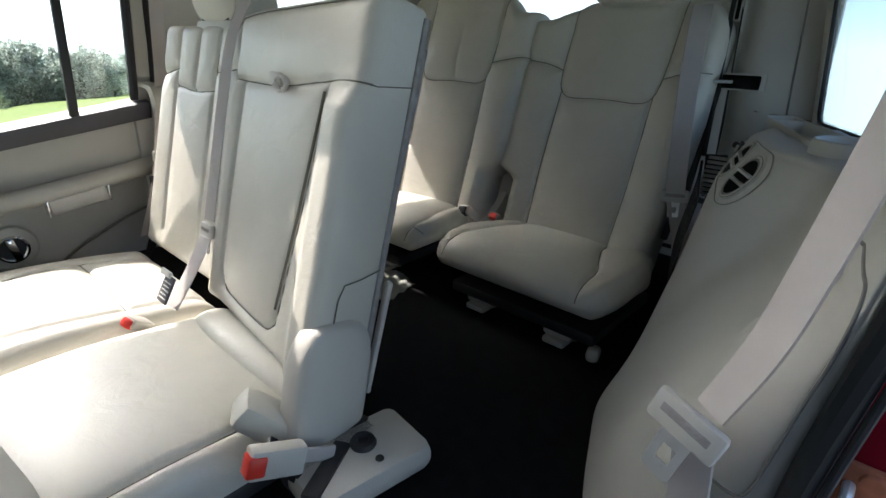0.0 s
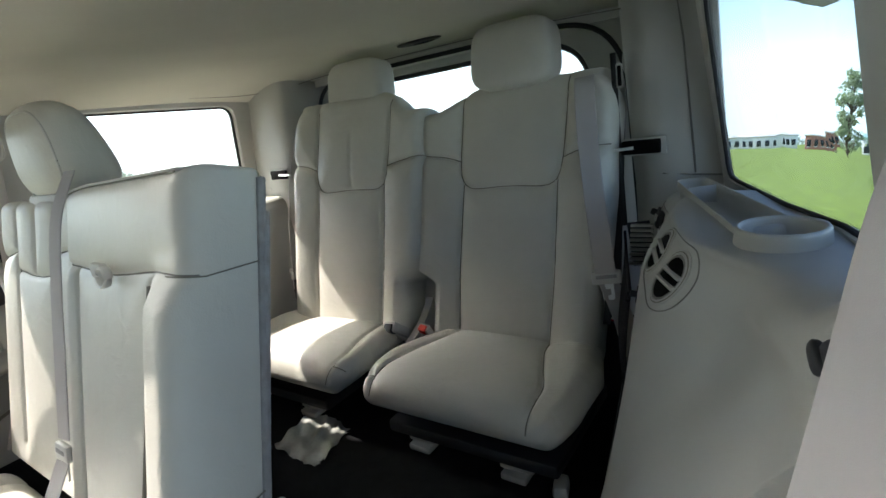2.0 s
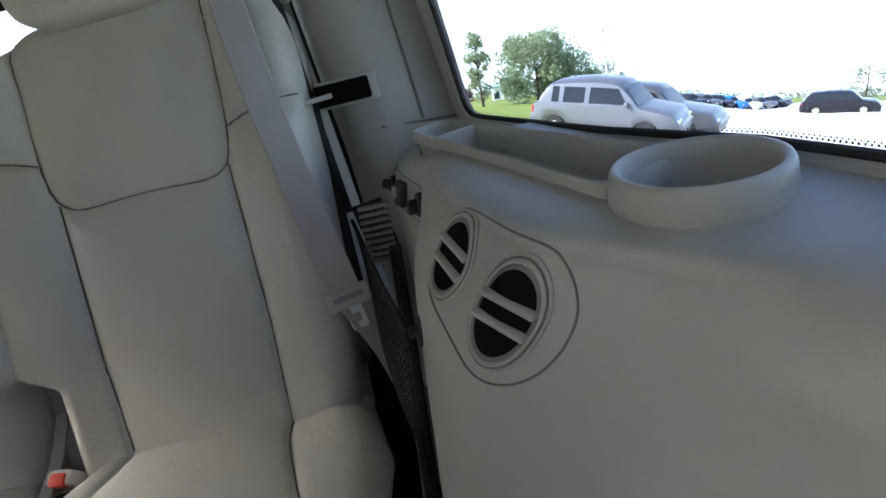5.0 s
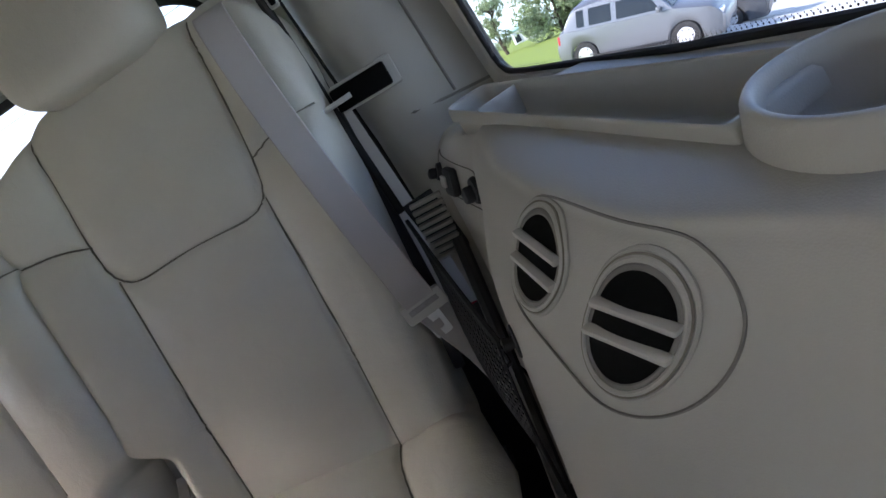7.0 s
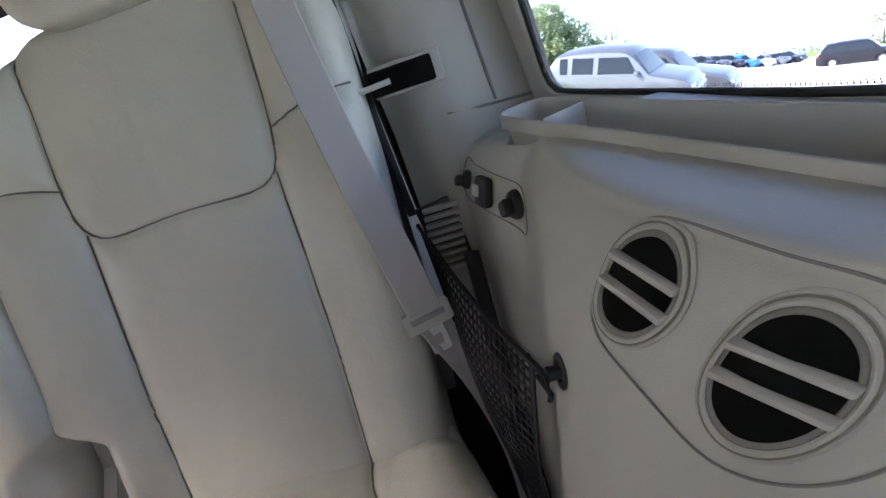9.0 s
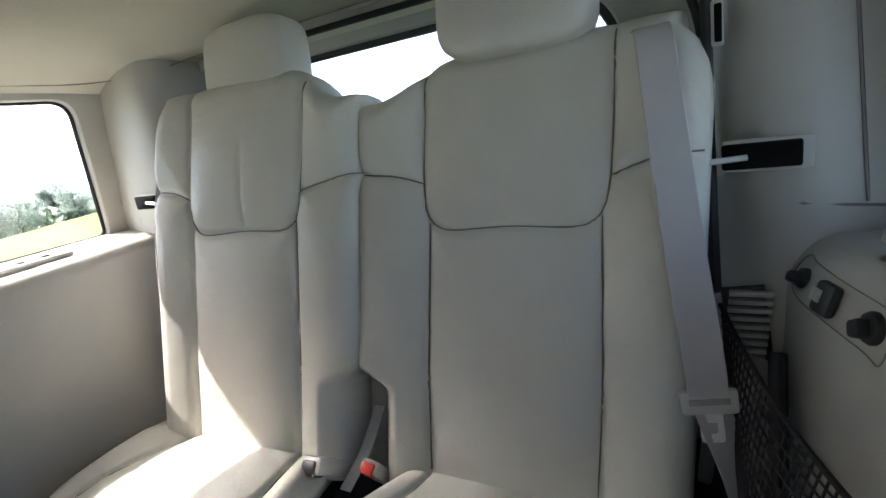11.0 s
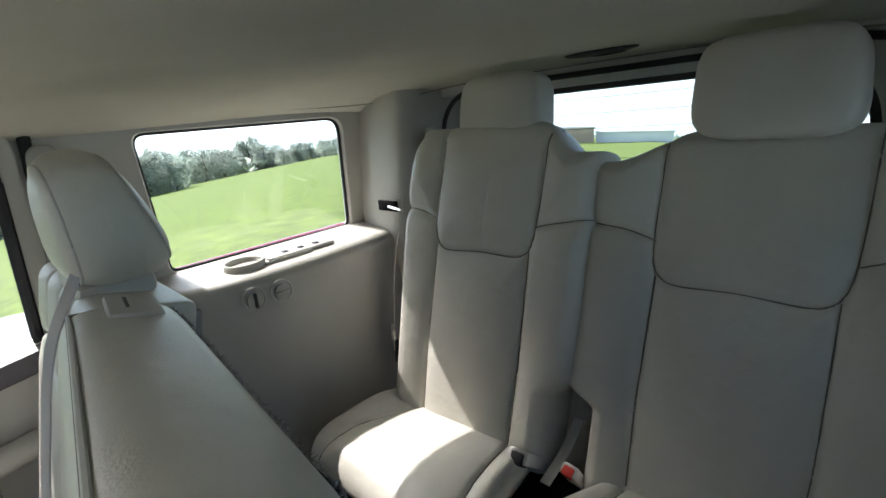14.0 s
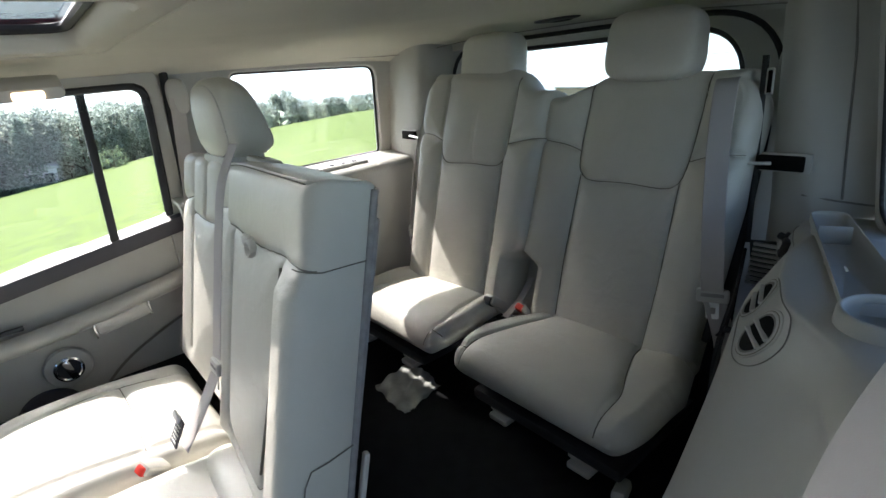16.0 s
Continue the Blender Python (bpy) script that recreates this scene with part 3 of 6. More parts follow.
GATE_HOLE = rounded([(-0.52, 1.34), (0.385, 1.34), (0.36, 1.672), (-0.50, 1.672)], [0.05, 0.05, 0.12, 0.12], 12)
GATE_OUT = rounded([(-0.72, FLOOR_Z - 0.1), (0.62, FLOOR_Z - 0.1), (0.60, 1.76), (-0.70, 1.76)], 0.03, 4)
v, f = panel_with_hole(GATE_OUT, GATE_HOLE, gate_surface, 0.05, rows=12)
gate = thing("door_2", "closed tailgate with grey inner trim and a heated window", "tailgate", kind="structure")
put("body", mesh_of("body", v, f, TRIM_SOFT), gate, sharp=40)
pane("pane", GATE_HOLE, gate_surface, 0.03, gate)
c0 = GATE_HOLE.mean(0)
for k, (grow, depth, r) in enumerate(((0.985, 0.022, 0.012),)):
    part("glass_border", tube(gate_surface(resample(c0 + (GATE_HOLE - c0) * grow, 140), depth), r, 8, flat=0.5, up=(0, 1, 0), closed=True), BLACK, gate)
for z in np.linspace(1.38, 1.64, 8):
    part("heating_wire", tube([(x, 2.4 - 0.16 * (z - 1.2), z) for x in (-0.49, -0.2, 0.1, 0.36)], 0.0006, 4), STITCH, gate)
arch = rounded([(-0.60, 0.90), (0.505, 0.90), (0.490, 1.695), (-0.585, 1.695)], [0.02, 0.02, 0.17, 0.17], 14)
part("seal", tube([(x, 2.225 - 0.06 * (z - 1.2), z) for x, z in resample(arch, 160)], 0.0065, 8, closed=True), RUBBER, gate)
# header between roof and tailgate
rows = [[(x, y, z) for y, z in ((2.20, 1.694 - 0.02 * abs(x)), (2.26, 1.690), (2.31, 1.70), (2.36, 1.76))] for x in np.linspace(-0.72, 0.60, 24)]
loft("trim", rows, TRIM_SOFT, thick=(0, 0, 0.03), kind="structure", label="grey header trim above the tailgate window", category="trim")

# outer skin that closes the car round the cabin
def outer(name, size, at, mat=RED_PAINT, **kw):
    return part(name, box(size, at, 0.02), mat, kind="structure", **kw)


outer("car_body", (0.06, 1.0, 0.72), (-0.93, 1.75, 0.97), label="dark red body side below the windows", category="body panel")
outer("car_body", (0.06, 1.1, 0.66), (1.02, 1.85, 0.79), label="dark red body side below the windows", category="body panel")
outer("car_body", (1.9, 0.06, 0.5), (0, 2.47, 0.86), label="dark red rear panel", category="body panel")
part("trim", tube(spline([(-0.778, 1.26, 1.696), (-0.776, 1.5, 1.699), (-0.772, 1.8, 1.697), (-0.757, 2.0, 1.690), (-0.70, 2.09, 1.690)], 8), 0.0013, 5), JOINT, kind="structure", label="thin joint between headliner and side trim", category="trim")
part("trim", tube(spline([(-0.66, 2.11, 1.688), (-0.487, 2.15, 1.706), (-0.2, 2.165, 1.712), (0.09, 2.165, 1.712), (0.303, 2.15, 1.706), (0.52, 2.11, 1.690)], 8), 0.0016, 5), JOINT, kind="structure", label="thin joint between headliner and tailgate header", category="trim")
part("trim", box((0.07, 0.02, 0.12), (0.652, 2.082, 1.268), 0.006), TRIM, kind="structure", label="beige filler behind the corner of the sill", category="trim")
v, f = panel_with_hole(ROOF_OUT, SKY_HOLE, lambda p, d: roof_surface(p, d + 0.056), 0.012, n=160, rows=16)
put("car_body", mesh_of("car_body", v, f, RED_PAINT), sharp=40, kind="structure", label="dark red roof skin with the skylight opening", category="body panel")
outer("car_body", (1.80, 3.0, 0.34), (0.04, 0.93, 0.62), BLACK, label="plain black underbody", category="body panel")
for x in (-0.80, 0.88):
    for y in (-0.25, 2.0):
        part("car_wheel", turned([(0.0, -0.10), (0.20, -0.10), (0.36, -0.11), (0.38, -0.08), (0.38, 0.08), (0.36, 0.11), (0.20, 0.10), (0.0, 0.10)], (x, y, 0.37), (1, 0, 0), 32), TYRE, kind="structure", label="black tyre of the car on the grass", category="wheel")

# ---- third row ----


def third_seat(side, name_label):
    """A third-row seat; side is 1 for +x. u runs outward from the middle of the car."""
    seat = thing("third_row_seat", name_label, "car seat", "third row seats")
    lean = 0.32
    cosine = 1 / math.sqrt(1 + lean * lean)

    def spread(u):
        # the two seats differ a little in width
        return 0.132 + (u - 0.137) * 0.965 if side > 0 else 0.096 + (u - 0.137) * 0.89

    def place(u, v, w):
        z = 0.985 + v * cosine + w * lean * cosine + (0.024 if side < 0 else 0.004) * v / 0.37
        y = 1.865 + v * lean * cosine - w * cosine + (-0.006 - 0.020 * np.clip((0.150 - u) / 0.14, 0, 1) if side > 0 else -0.042 - 0.10 * (u - 0.10))
        return side * spread(u), y, z

    top = 0.624

    def left(v):
        k = np.clip((v - 0.122) / 0.042, 0, 1)
        return 0.056 - 0.050 * (k * k * (3 - 2 * k)) - 0.006 * np.exp(-(((v - 0.175) / 0.03) ** 2))

    def right(v):
        return 0.500 + 0.030 * np.clip(v / 0.5, 0, 1) - 0.030 * np.clip((v - 0.53) / 0.07, 0, 1) ** 3

    zv = (1.335 - 0.985) / cosine

    def dip_at(u):
        k = np.clip((0.185 - u) / 0.150, 0, 1) if side > 0 else np.clip((0.165 - u) / 0.105, 0, 1)
        return k * k * (3 - 2 * k)

    def crown(u, v):
        # the top dips towards the middle of the car, beside the head restraint
        dip = dip_at(u)
        pinch = np.exp(-(((u - 0.262) / 0.006) ** 2)) * np.clip((v - zv - 0.004) / 0.01, 0, 1) * np.clip((zv + 0.17 - v) / 0.06, 0, 1)
        return -0.010 * np.clip((v - 0.42) / 0.14, 0, 1) * (1 - dip) - (0.0045 if side < 0 else 0.0012) * pinch

    def place_back(u, v, w):
        v = v - (0.050 if side > 0 else 0.060) * dip_at(u) * np.clip((v - 0.36) / 0.24, 0, 1)
        return place(u, v, w)

    # the upper panel ends in one seam with rounded corners, the lower panel's seams run up to it
    seams = [[(0.128, top - 0.01), (0.129, zv + 0.10), (0.132, zv + 0.045), (0.138, zv + 0.020), (0.152, zv + 0.004), (0.180, zv - 0.003), (0.27, zv), (0.362, zv - 0.003), (0.390, zv + 0.004), (0.404, zv + 0.020), (0.411, zv + 0.045), (0.415, zv + 0.10), (0.418, top - 0.01)],
             [(0.139, 0.01), (0.136, 0.16), (0.140, zv + 0.010)], [(0.392, 0.0), (0.400, 0.15), (0.402, zv + 0.010)],
             [(0.008, zv + 0.122), (0.07, zv + 0.106), (0.132, zv + 0.072)] if side > 0 else [(0.008, zv + 0.105), (0.07, zv + 0.092), (0.132, zv + 0.060)],
             [(0.414, zv + 0.060), (0.46, zv + 0.075), (0.52, zv + 0.082)]]
    p = pillow(place_back, left, right, -0.03, top, 0.115, 120, 150, 0.034, seams, 0.016, 0.0055, crown)
    soft("backrest", p, LEATHER, seat, seams=seams, flip=side > 0)
    # cushion
    def place_c(u, v, w):
        # v runs from the bite forward; the front rolls down
        y = 1.905 - v
        z = 0.982 + w + 0.026 * np.sin(np.clip(v / 0.33, 0, 1) * math.pi * 0.75) - 0.55 * np.clip(v - 0.29, 0, 1) ** 1.5
        return side * spread(u), y, z

    def c_left(v):
        k = np.clip((v - 0.262) / 0.086, 0, 1)
        return 0.105 - 0.066 * np.clip(v / 0.22, 0, 1) + 0.050 * (1 - np.sqrt(1 - k * k * 0.96))

    def c_right(v):
        k = np.clip((v - 0.252) / 0.096, 0, 1)
        return 0.505 + 0.048 * np.clip(v / 0.14, 0, 1) - 0.062 * (1 - np.sqrt(1 - k * k * 0.96))

    cs = [[(0.141, 0.0), (0.136, 0.09), (0.110, 0.20), (0.086, 0.27), (0.088, 0.345)],
          [(0.390, 0.0), (0.400, 0.08), (0.440, 0.18), (0.470, 0.25), (0.474, 0.345)], [(0.052, 0.305), (0.070, 0.312), (0.088, 0.314)]]

    def c_crown(u, v):
        wing = np.clip((u - 0.43) / 0.05, 0, 1) * np.clip(1 - v / 0.25, 0, 1)
        return 0.012 * wing - 0.030 * np.clip((0.05 - abs(u - 0.505)) / 0.05, 0, 1) * np.clip(1 - abs(v - 0.035) / 0.03, 0, 1) * 0.6

    p = pillow(place_c, c_left, c_right, 0.0, 0.348, 0.066, 100, 80, 0.036, cs, 0.012, 0.0055, c_crown)
    soft("cushion", p, LEATHER, seat, seams=cs, flip=side < 0)

    # head restraint on two posts
    def bend(q):
        q = q.copy()
        q[..., 0] *= 1 - 0.05 * q[..., 2] - 0.06 * np.clip(-q[..., 2], 0, 1) ** 2
        return q

    hx = 0.276 if side > 0 else -0.229
    v_, f_ = ball((hx, 2.055, 1.636), (0.215, 0.095, 0.152), 4.6, 44, 30, bend, pose(0, 0, 0, -10))
    rest = put("head_restraint", mesh_of("head_restraint", v_, f_, LEATHER), seat, "pale leather head restraint")
    for dx in (-0.06, 0.06):
        part("post", tube([(hx + dx, 2.068, 1.52), (hx + dx, 2.075, 1.60)], 0.005, 10), STEEL, rest)
    # hard shell behind the backrest
    part("shell", box((0.46, 0.02, 0.46), (side * 0.27, 2.075, 1.24), 0.008, Euler((radians(-17), 0, 0)).to_matrix()), BLACK, seat)
    # legs and latch covers under the cushion
    for u, v0 in ((0.180, 0.012), (0.407, 0.01)):
        part("leg", box((0.075, 0.05, 0.045), (side * u, 1.612 + v0, 0.862), 0.010, Euler((radians(-25), 0, radians(4))).to_matrix()), TRIM, seat)
        part("leg_foot", box((0.055, 0.06, 0.016), (side * u, 1.600 + v0, FLOOR_Z + 0.012), 0.005), TRIM, seat)
        part("leg_strut", box((0.03, 0.05, 0.07), (side * u, 1.66 + v0, 0.87), 0.006, Euler((radians(20), 0, 0)).to_matrix()), BLACK, seat)
    part("under_frame", box((0.40, 0.30, 0.03), (side * 0.30, 1.735, 0.880), 0.008), BLACK, seat)
    part("hinge_arm", box((0.028, 0.075, 0.028), (side * 0.504, 1.585, 0.856), 0.010, Euler((radians(-20), 0, radians(20))).to_matrix()), TRIM, seat)
    return seat


third_seat(1, "pale grey leather third-row seat with dark seams, in the shade")
third_seat(-1, "pale grey leather third-row seat with pinched panel, half sunlit")

pad = thing("seat_gap_pad", "grey leather pad in the gap between the third-row seats", "seat pad")
part("pad", box((0.15, 0.05, 0.34), (0.0, 1.975, 1.06), 0.015, Euler((radians(-17), 0, 0)).to_matrix()), LEATHER_BACK, pad)

# ---- second row ----


def seat_frame(y0, z0, lean, turn=0.0):
    c = 1 / math.sqrt(1 + lean * lean)

    def place(u, v, w):
        return u, y0 + v * lean * c - w * c - turn * (u - 0.08), z0 + v * c + w * lean * c

    return place


def crest(place):
    """The centre seat's top falls away towards its inner side."""
    return lambda u, v, w: place(u, v + np.clip((v - 0.40) / 0.135, 0, 1) * (0.035 * (u - 0.18) - 0.5 * np.clip(-0.02 - u, 0, 1) ** 2), w)


def second_back(name_label, x0, x1, seams, top, thick=0.115, crown=None, mat=LEATHER, turn=0.0, back=0.0, shape=lambda place: place):
    seat = thing("second_row_seat", name_label, "car seat", "second row seats")
    place = shape(seat_frame(1.062 + back, 1.00, 0.26, turn))
    p = pillow(place, lambda v: x0 + 0 * v, lambda v: x1 + 0 * v, -0.06, top, thick, 90, 120, 0.026, seams, 0.010, 0.005, crown, back_radius=0.012)
    soft("backrest", p, mat, seat, seams=seams)
    return seat, place


# centre seat, with a fold-down armrest in its backrest
arm = [[(-0.150, 0.395), (-0.06, 0.394), (0.06, 0.396), (0.225, 0.415), (0.314, 0.418)],
       [(-0.098, 0.02), (-0.103, 0.20), (-0.098, 0.394)], [(0.158, 0.0), (0.166, 0.05), (0.190, 0.20), (0.217, 0.408)], [(-0.098, 0.02), (-0.080, -0.012), (-0.04, -0.024), (0.06, -0.026), (0.125, -0.022), (0.158, 0.0)]]


def bolster_rise(u, v):
    k = np.clip((u - 0.215) / 0.050, 0, 1)
    e = np.clip((-0.098 - u) / 0.05, 0, 1)
    return (0.020 * k * k * (3 - 2 * k) + 0.010 * e) * np.clip((0.44 - v) / 0.06, 0, 1)


centre, place_centre = second_back("upright leather centre seat with a fold-down armrest and pull strap", -0.150, 0.316, arm, 0.535, 0.096, bolster_rise, turn=0.12, shape=crest)
part("belt_guide", box((0.085, 0.050, 0.012), place_centre(-0.105, 0.538, -0.055), 0.005, Euler((radians(-14.5), 0, radians(-6.8))).to_matrix()), LEATHER_BACK, centre, "grey plastic belt slot on top")
part("belt_slot", box((0.045, 0.004, 0.0135), place_centre(-0.105, 0.538, -0.048), 0.001, Euler((radians(-14.5), 0, radians(-6.8))).to_matrix()), STITCH, centre)
rim = [place_centre(-0.1455, 0.5285, -0.004 - 0.078 * s) for s in (1, 0.6, 0.3, 0.08)] + [place_centre(u, 0.5285, 0.0005) for u in np.linspace(-0.135, 0.296, 14)] + [place_centre(0.3095, 0.5285, -0.004 - 0.078 * s) for s in np.linspace(0.08, 1, 8)]
part("top_piping", tube(rim, 0.0024, 6), LEATHER_BACK, centre, "dark-shadowed piping round the top")
part("top_seam", tube([tuple(np.array(q) + np.array((0, -0.0022, -0.0022))) for q in rim[4:18]], 0.0012, 5), STITCH, centre)
part("pull_strap", tube([place_centre(0.094 + 0.02 * math.cos(a), 0.398 + 0.012 * math.sin(a), 0.018) for a in np.linspace(0, 2 * math.pi, 20)], 0.006, 8, 0.5, closed=True), LEATHER_BACK, centre, "looped leather pull strap")
part("pull_tab", box((0.035, 0.012, 0.022), place_centre(0.069, 0.405, 0.016), 0.005), LEATHER_BACK, centre)
# carpeted rear face with a ragged edge
part("carpet_back", box((0.460, 0.012, 0.49), place_centre(0.083, 0.245, -0.098), 0.004, Euler((radians(-14.5), 0, radians(-6.8))).to_matrix()), FUZZ, centre, "grey carpet backing with a fuzzy edge")
part("piping", tube([place_centre(0.313, v, -0.092) for v in np.linspace(-0.06, 0.525, 30)], 0.007, 8), FUZZ, centre)
# solid dark tube paints the shade of the deep gap at the armrest
part("armrest_gap", tube([place_centre(*np.array(q), 0.004) for q in spline([(0.160, 0.03), (0.176, 0.12), (0.190, 0.20), (0.205, 0.31), (0.216, 0.398)], 6)], 0.0026, 6), STITCH, centre, "dark tube for the shade in the gap beside the armrest")
part("back_flap", box((0.014, 0.010, 0.20), place_centre(0.316, 0.03, -0.112), 0.004, Euler((radians(-14.5), 0, radians(-6.8))).to_matrix()), LEATHER_BACK, centre, "thin plastic flap behind the recliner cover")
part("side_seam", tube([place_centre(0.3185, v, w) for v, w in ((0.02, -0.012), (0.105, -0.014), (0.128, -0.022), (0.135, -0.05), (0.150, -0.088))], 0.0013, 5), STITCH, centre)
part("side_seam", tube([place_centre(0.290 + 0.0265 * math.sin(a), 0.417, 0.012 - 0.036 * (1 - math.cos(a))) for a in np.linspace(0, 1.5, 8)] + [place_centre(0.3165, 0.418 + 0.012 * s, -0.026 - 0.064 * s) for s in np.linspace(0, 1, 12)], 0.0010, 5), STITCH, centre)
g_ = np.random.default_rng(4)
tufts = bmesh.new()
for k in range(900):
    s = g_.uniform(0, 1.75)
    q = np.array(place_centre(0.313, 0.525 * (1 - s), -0.098)) if s < 1 else np.array(place_centre(0.313 - 0.459 * (s - 1) / 0.75, 0.527, -0.098))
    d = g_.normal(0, 1, 3)
    d = d / np.linalg.norm(d) * g_.uniform(0.002, 0.006)
    w = np.cross(d, g_.normal(0, 1, 3))
    w = w / np.linalg.norm(w) * 0.0008
    tufts.faces.new([tufts.verts.new(Vector(p)) for p in (q - w, q + w, q + d)])
part("fuzzy_edge", tufts, FUZZ, centre, "frayed carpet fibres along the edge", smooth=False)
v_, f_ = ball((0.308, 1.048, 0.940), (0.070, 0.140, 0.250), 3.4, 36, 30, None, pose(0, 0, 0, -12))
put("recliner_cover", mesh_of("recliner_cover", v_, f_, LEATHER_BACK), centre, "smooth grey plastic recliner cover")
part("floor_bracket", box((0.125, 0.205, 0.050), (0.385, 1.048, FLOOR_Z + 0.025), 0.018, Euler((0, 0, radians(-8))).to_matrix()), LEATHER_BACK, centre, "pale plastic floor bracket cover")
part("bracket_knob", turned([(0.0, 0.0), (0.019, 0.0), (0.021, 0.006), (0.018, 0.012), (0.010, 0.013), (0.008, 0.008), (0.0, 0.008)], (0.383, 1.060, FLOOR_Z + 0.047)), BLACK, centre)
part("bracket_hole", turned([(0.0, 0.0), (0.007, 0.0), (0.006, 0.003), (0.0, 0.003)], (0.424, 1.058, FLOOR_Z + 0.049)), BLACK, centre)
part("bracket_slot", box((0.028, 0.11, 0.012), (0.385, 0.992, FLOOR_Z + 0.048), 0.004, Euler((0, 0, radians(28))).to_matrix()), BLACK, centre)

pas = [[(-0.285, 0.0), (-0.285, 0.36), (-0.28, 0.50)], [(-0.475, 0.0), (-0.48, 0.36), (-0.485, 0.50)], [(-0.48, 0.36), (-0.38, 0.352), (-0.285, 0.36)], [(-0.38, 0.352), (-0.38, 0.50)],
       [(-0.285, 0.40), (-0.165, 0.415)], [(-0.485, 0.40), (-0.575, 0.38)]]
passenger, place_pas = second_back("leather second-row seat with head restraint beside the door", -0.575, -0.165, pas, 0.505, back=0.05)
part("carpet_back", box((0.40, 0.012, 0.48), place_pas(-0.375, 0.25, -0.118), 0.004, Euler((radians(-14.5), 0, 0)).to_matrix()), FUZZ, passenger, "grey carpet backing")


def wedge(q):
    q = q.copy()
    t = (q[..., 2] + 1) / 2
    q[..., 1] = q[..., 1] * (1 - 0.45 * t) - 0.25 * t
    q[..., 0] *= 1 - 0.10 * t
    return q


v_, f_ = ball((-0.335, 1.300, 1.570), (0.25, 0.155, 0.185), 2.9, 44, 34, wedge, pose(0, 0, 0, 4))
rest = put("head_restraint", mesh_of("head_restraint", v_, f_, LEATHER), passenger, "large wedge-shaped leather head restraint")
for yy in (-0.72, 0.72):
    rr = (1 - abs(yy) ** 2.9) ** (1 / 2.9) * 1.005
    ring = np.array([(rr * np.sign(math.cos(a)) * abs(math.cos(a)) ** 0.69, yy, rr * np.sign(math.sin(a)) * abs(math.sin(a)) ** 0.69) for a in np.linspace(0, 2 * math.pi, 72, endpoint=False)])
    ring = wedge(ring) * np.array((0.25, 0.155, 0.185)) / 2 @ np.array(pose(0, 0, 0, 4).to_3x3()).T + np.array((-0.335, 1.300, 1.570))
    part("piping", tube(ring, 0.0022, 6, closed=True), LEATHER_BACK, rest)
part("head_restraint_base", box((0.17, 0.09, 0.03), (-0.335, 1.285, 1.480), 0.010), LEATHER_BACK, passenger)
for dx in (-0.05, 0.05):
    part("post_collar", box((0.035, 0.03, 0.016), (-0.335 + dx, 1.262, 1.496), 0.004), BLACK, passenger)


def second_cushion(seat, x0, x1, seams, z0, y1=1.10, y0=0.62):
    def place(u, v, w):
        return u, y1 - v, z0 + w + 0.03 * np.sin(np.clip(v / 0.45, 0, 1) * 2.4) - 0.5 * np.clip(v - 0.38, 0, 1) ** 1.5

    p = pillow(place, lambda v: x0 + 0 * v, lambda v: x1 + 0 * v, 0.0, y1 - y0, 0.14, 80, 80, 0.05, seams, 0.014, 0.005)
    soft("cushion", p, LEATHER, seat, seams=seams, flip=True)


second_cushion(centre, -0.150, 0.300, [[(0.255, 0.0), (0.262, 0.25), (0.262, 0.47)]], 0.895)
second_cushion(passenger, -0.615, -0.160, [[(-0.21, 0.0), (-0.22, 0.2), (-0.26, 0.42)], [(-0.53, 0.0), (-0.55, 0.2), (-0.53, 0.42)], [(-0.55, 0.17), (-0.40, 0.165), (-0.22, 0.17)]], 0.905)
v_, f_ = ball((0.08, 1.050, 0.897), (0.42, 0.10, 0.09), 3.0, 36, 20)
put("bolster", mesh_of("bolster", v_, f_, LEATHER), centre)
part("seat_base", box((0.95, 0.42, 0.12), (-0.17, 0.86, 0.80), 0.02), BLACK, passenger)

# ---- fittings of the cabin ----
RIGHT_SILL = 1.334


def on_right(y, z, out=0.0):
    """A point on the right trim's inner face."""
    k = float(np.clip((2.06 - y) / (2.06 - 1.245) * (len(RIGHT_ROWS) - 1), 0, len(RIGHT_ROWS) - 1.001))
    a = RIGHT_ROWS[int(k)] * (1 - k % 1) + RIGHT_ROWS[int(k) + 1] * (k % 1)
    high = int(np.argmax(a[:, 2] > 1.330)) if a[:, 2].max() > 1.330 else len(a)
    return Vector((float(np.interp(z, a[:high, 2], a[:high, 0])) - out, y, z))


def face_axes(y, z):
    """Along, up and inward ways of the right trim's face at a point."""
    p = on_right(y, z)
    along = (on_right(y - 0.02, z) - on_right(y + 0.02, z)).normalized()
    up = (on_right(y, z + 0.035) - on_right(y, z - 0.035)).normalized()
    inward = along.cross(up).normalized()
    return p, along, up, (inward if inward.x < 0 else -inward)


def placed(bm, y, z, out=0.0):
    p, a, u, n = face_axes(y, z)
    m = Matrix((a, u, n)).transposed().to_4x4()
    m.translation = p + n * out
    bmesh.ops.transform(bm, matrix=m, verts=bm.verts)
    return bm


def laid(bm, y, z):
    """Bends a flat thing onto the trim's face round a point."""
    p, a, u, n = face_axes(y, z)
    for v in bm.verts:
        w = on_right(y + v.co.x * a.y, min(z + v.co.y * u.z, 1.3295))
        v.co = w + n * v.co.z
    return bm


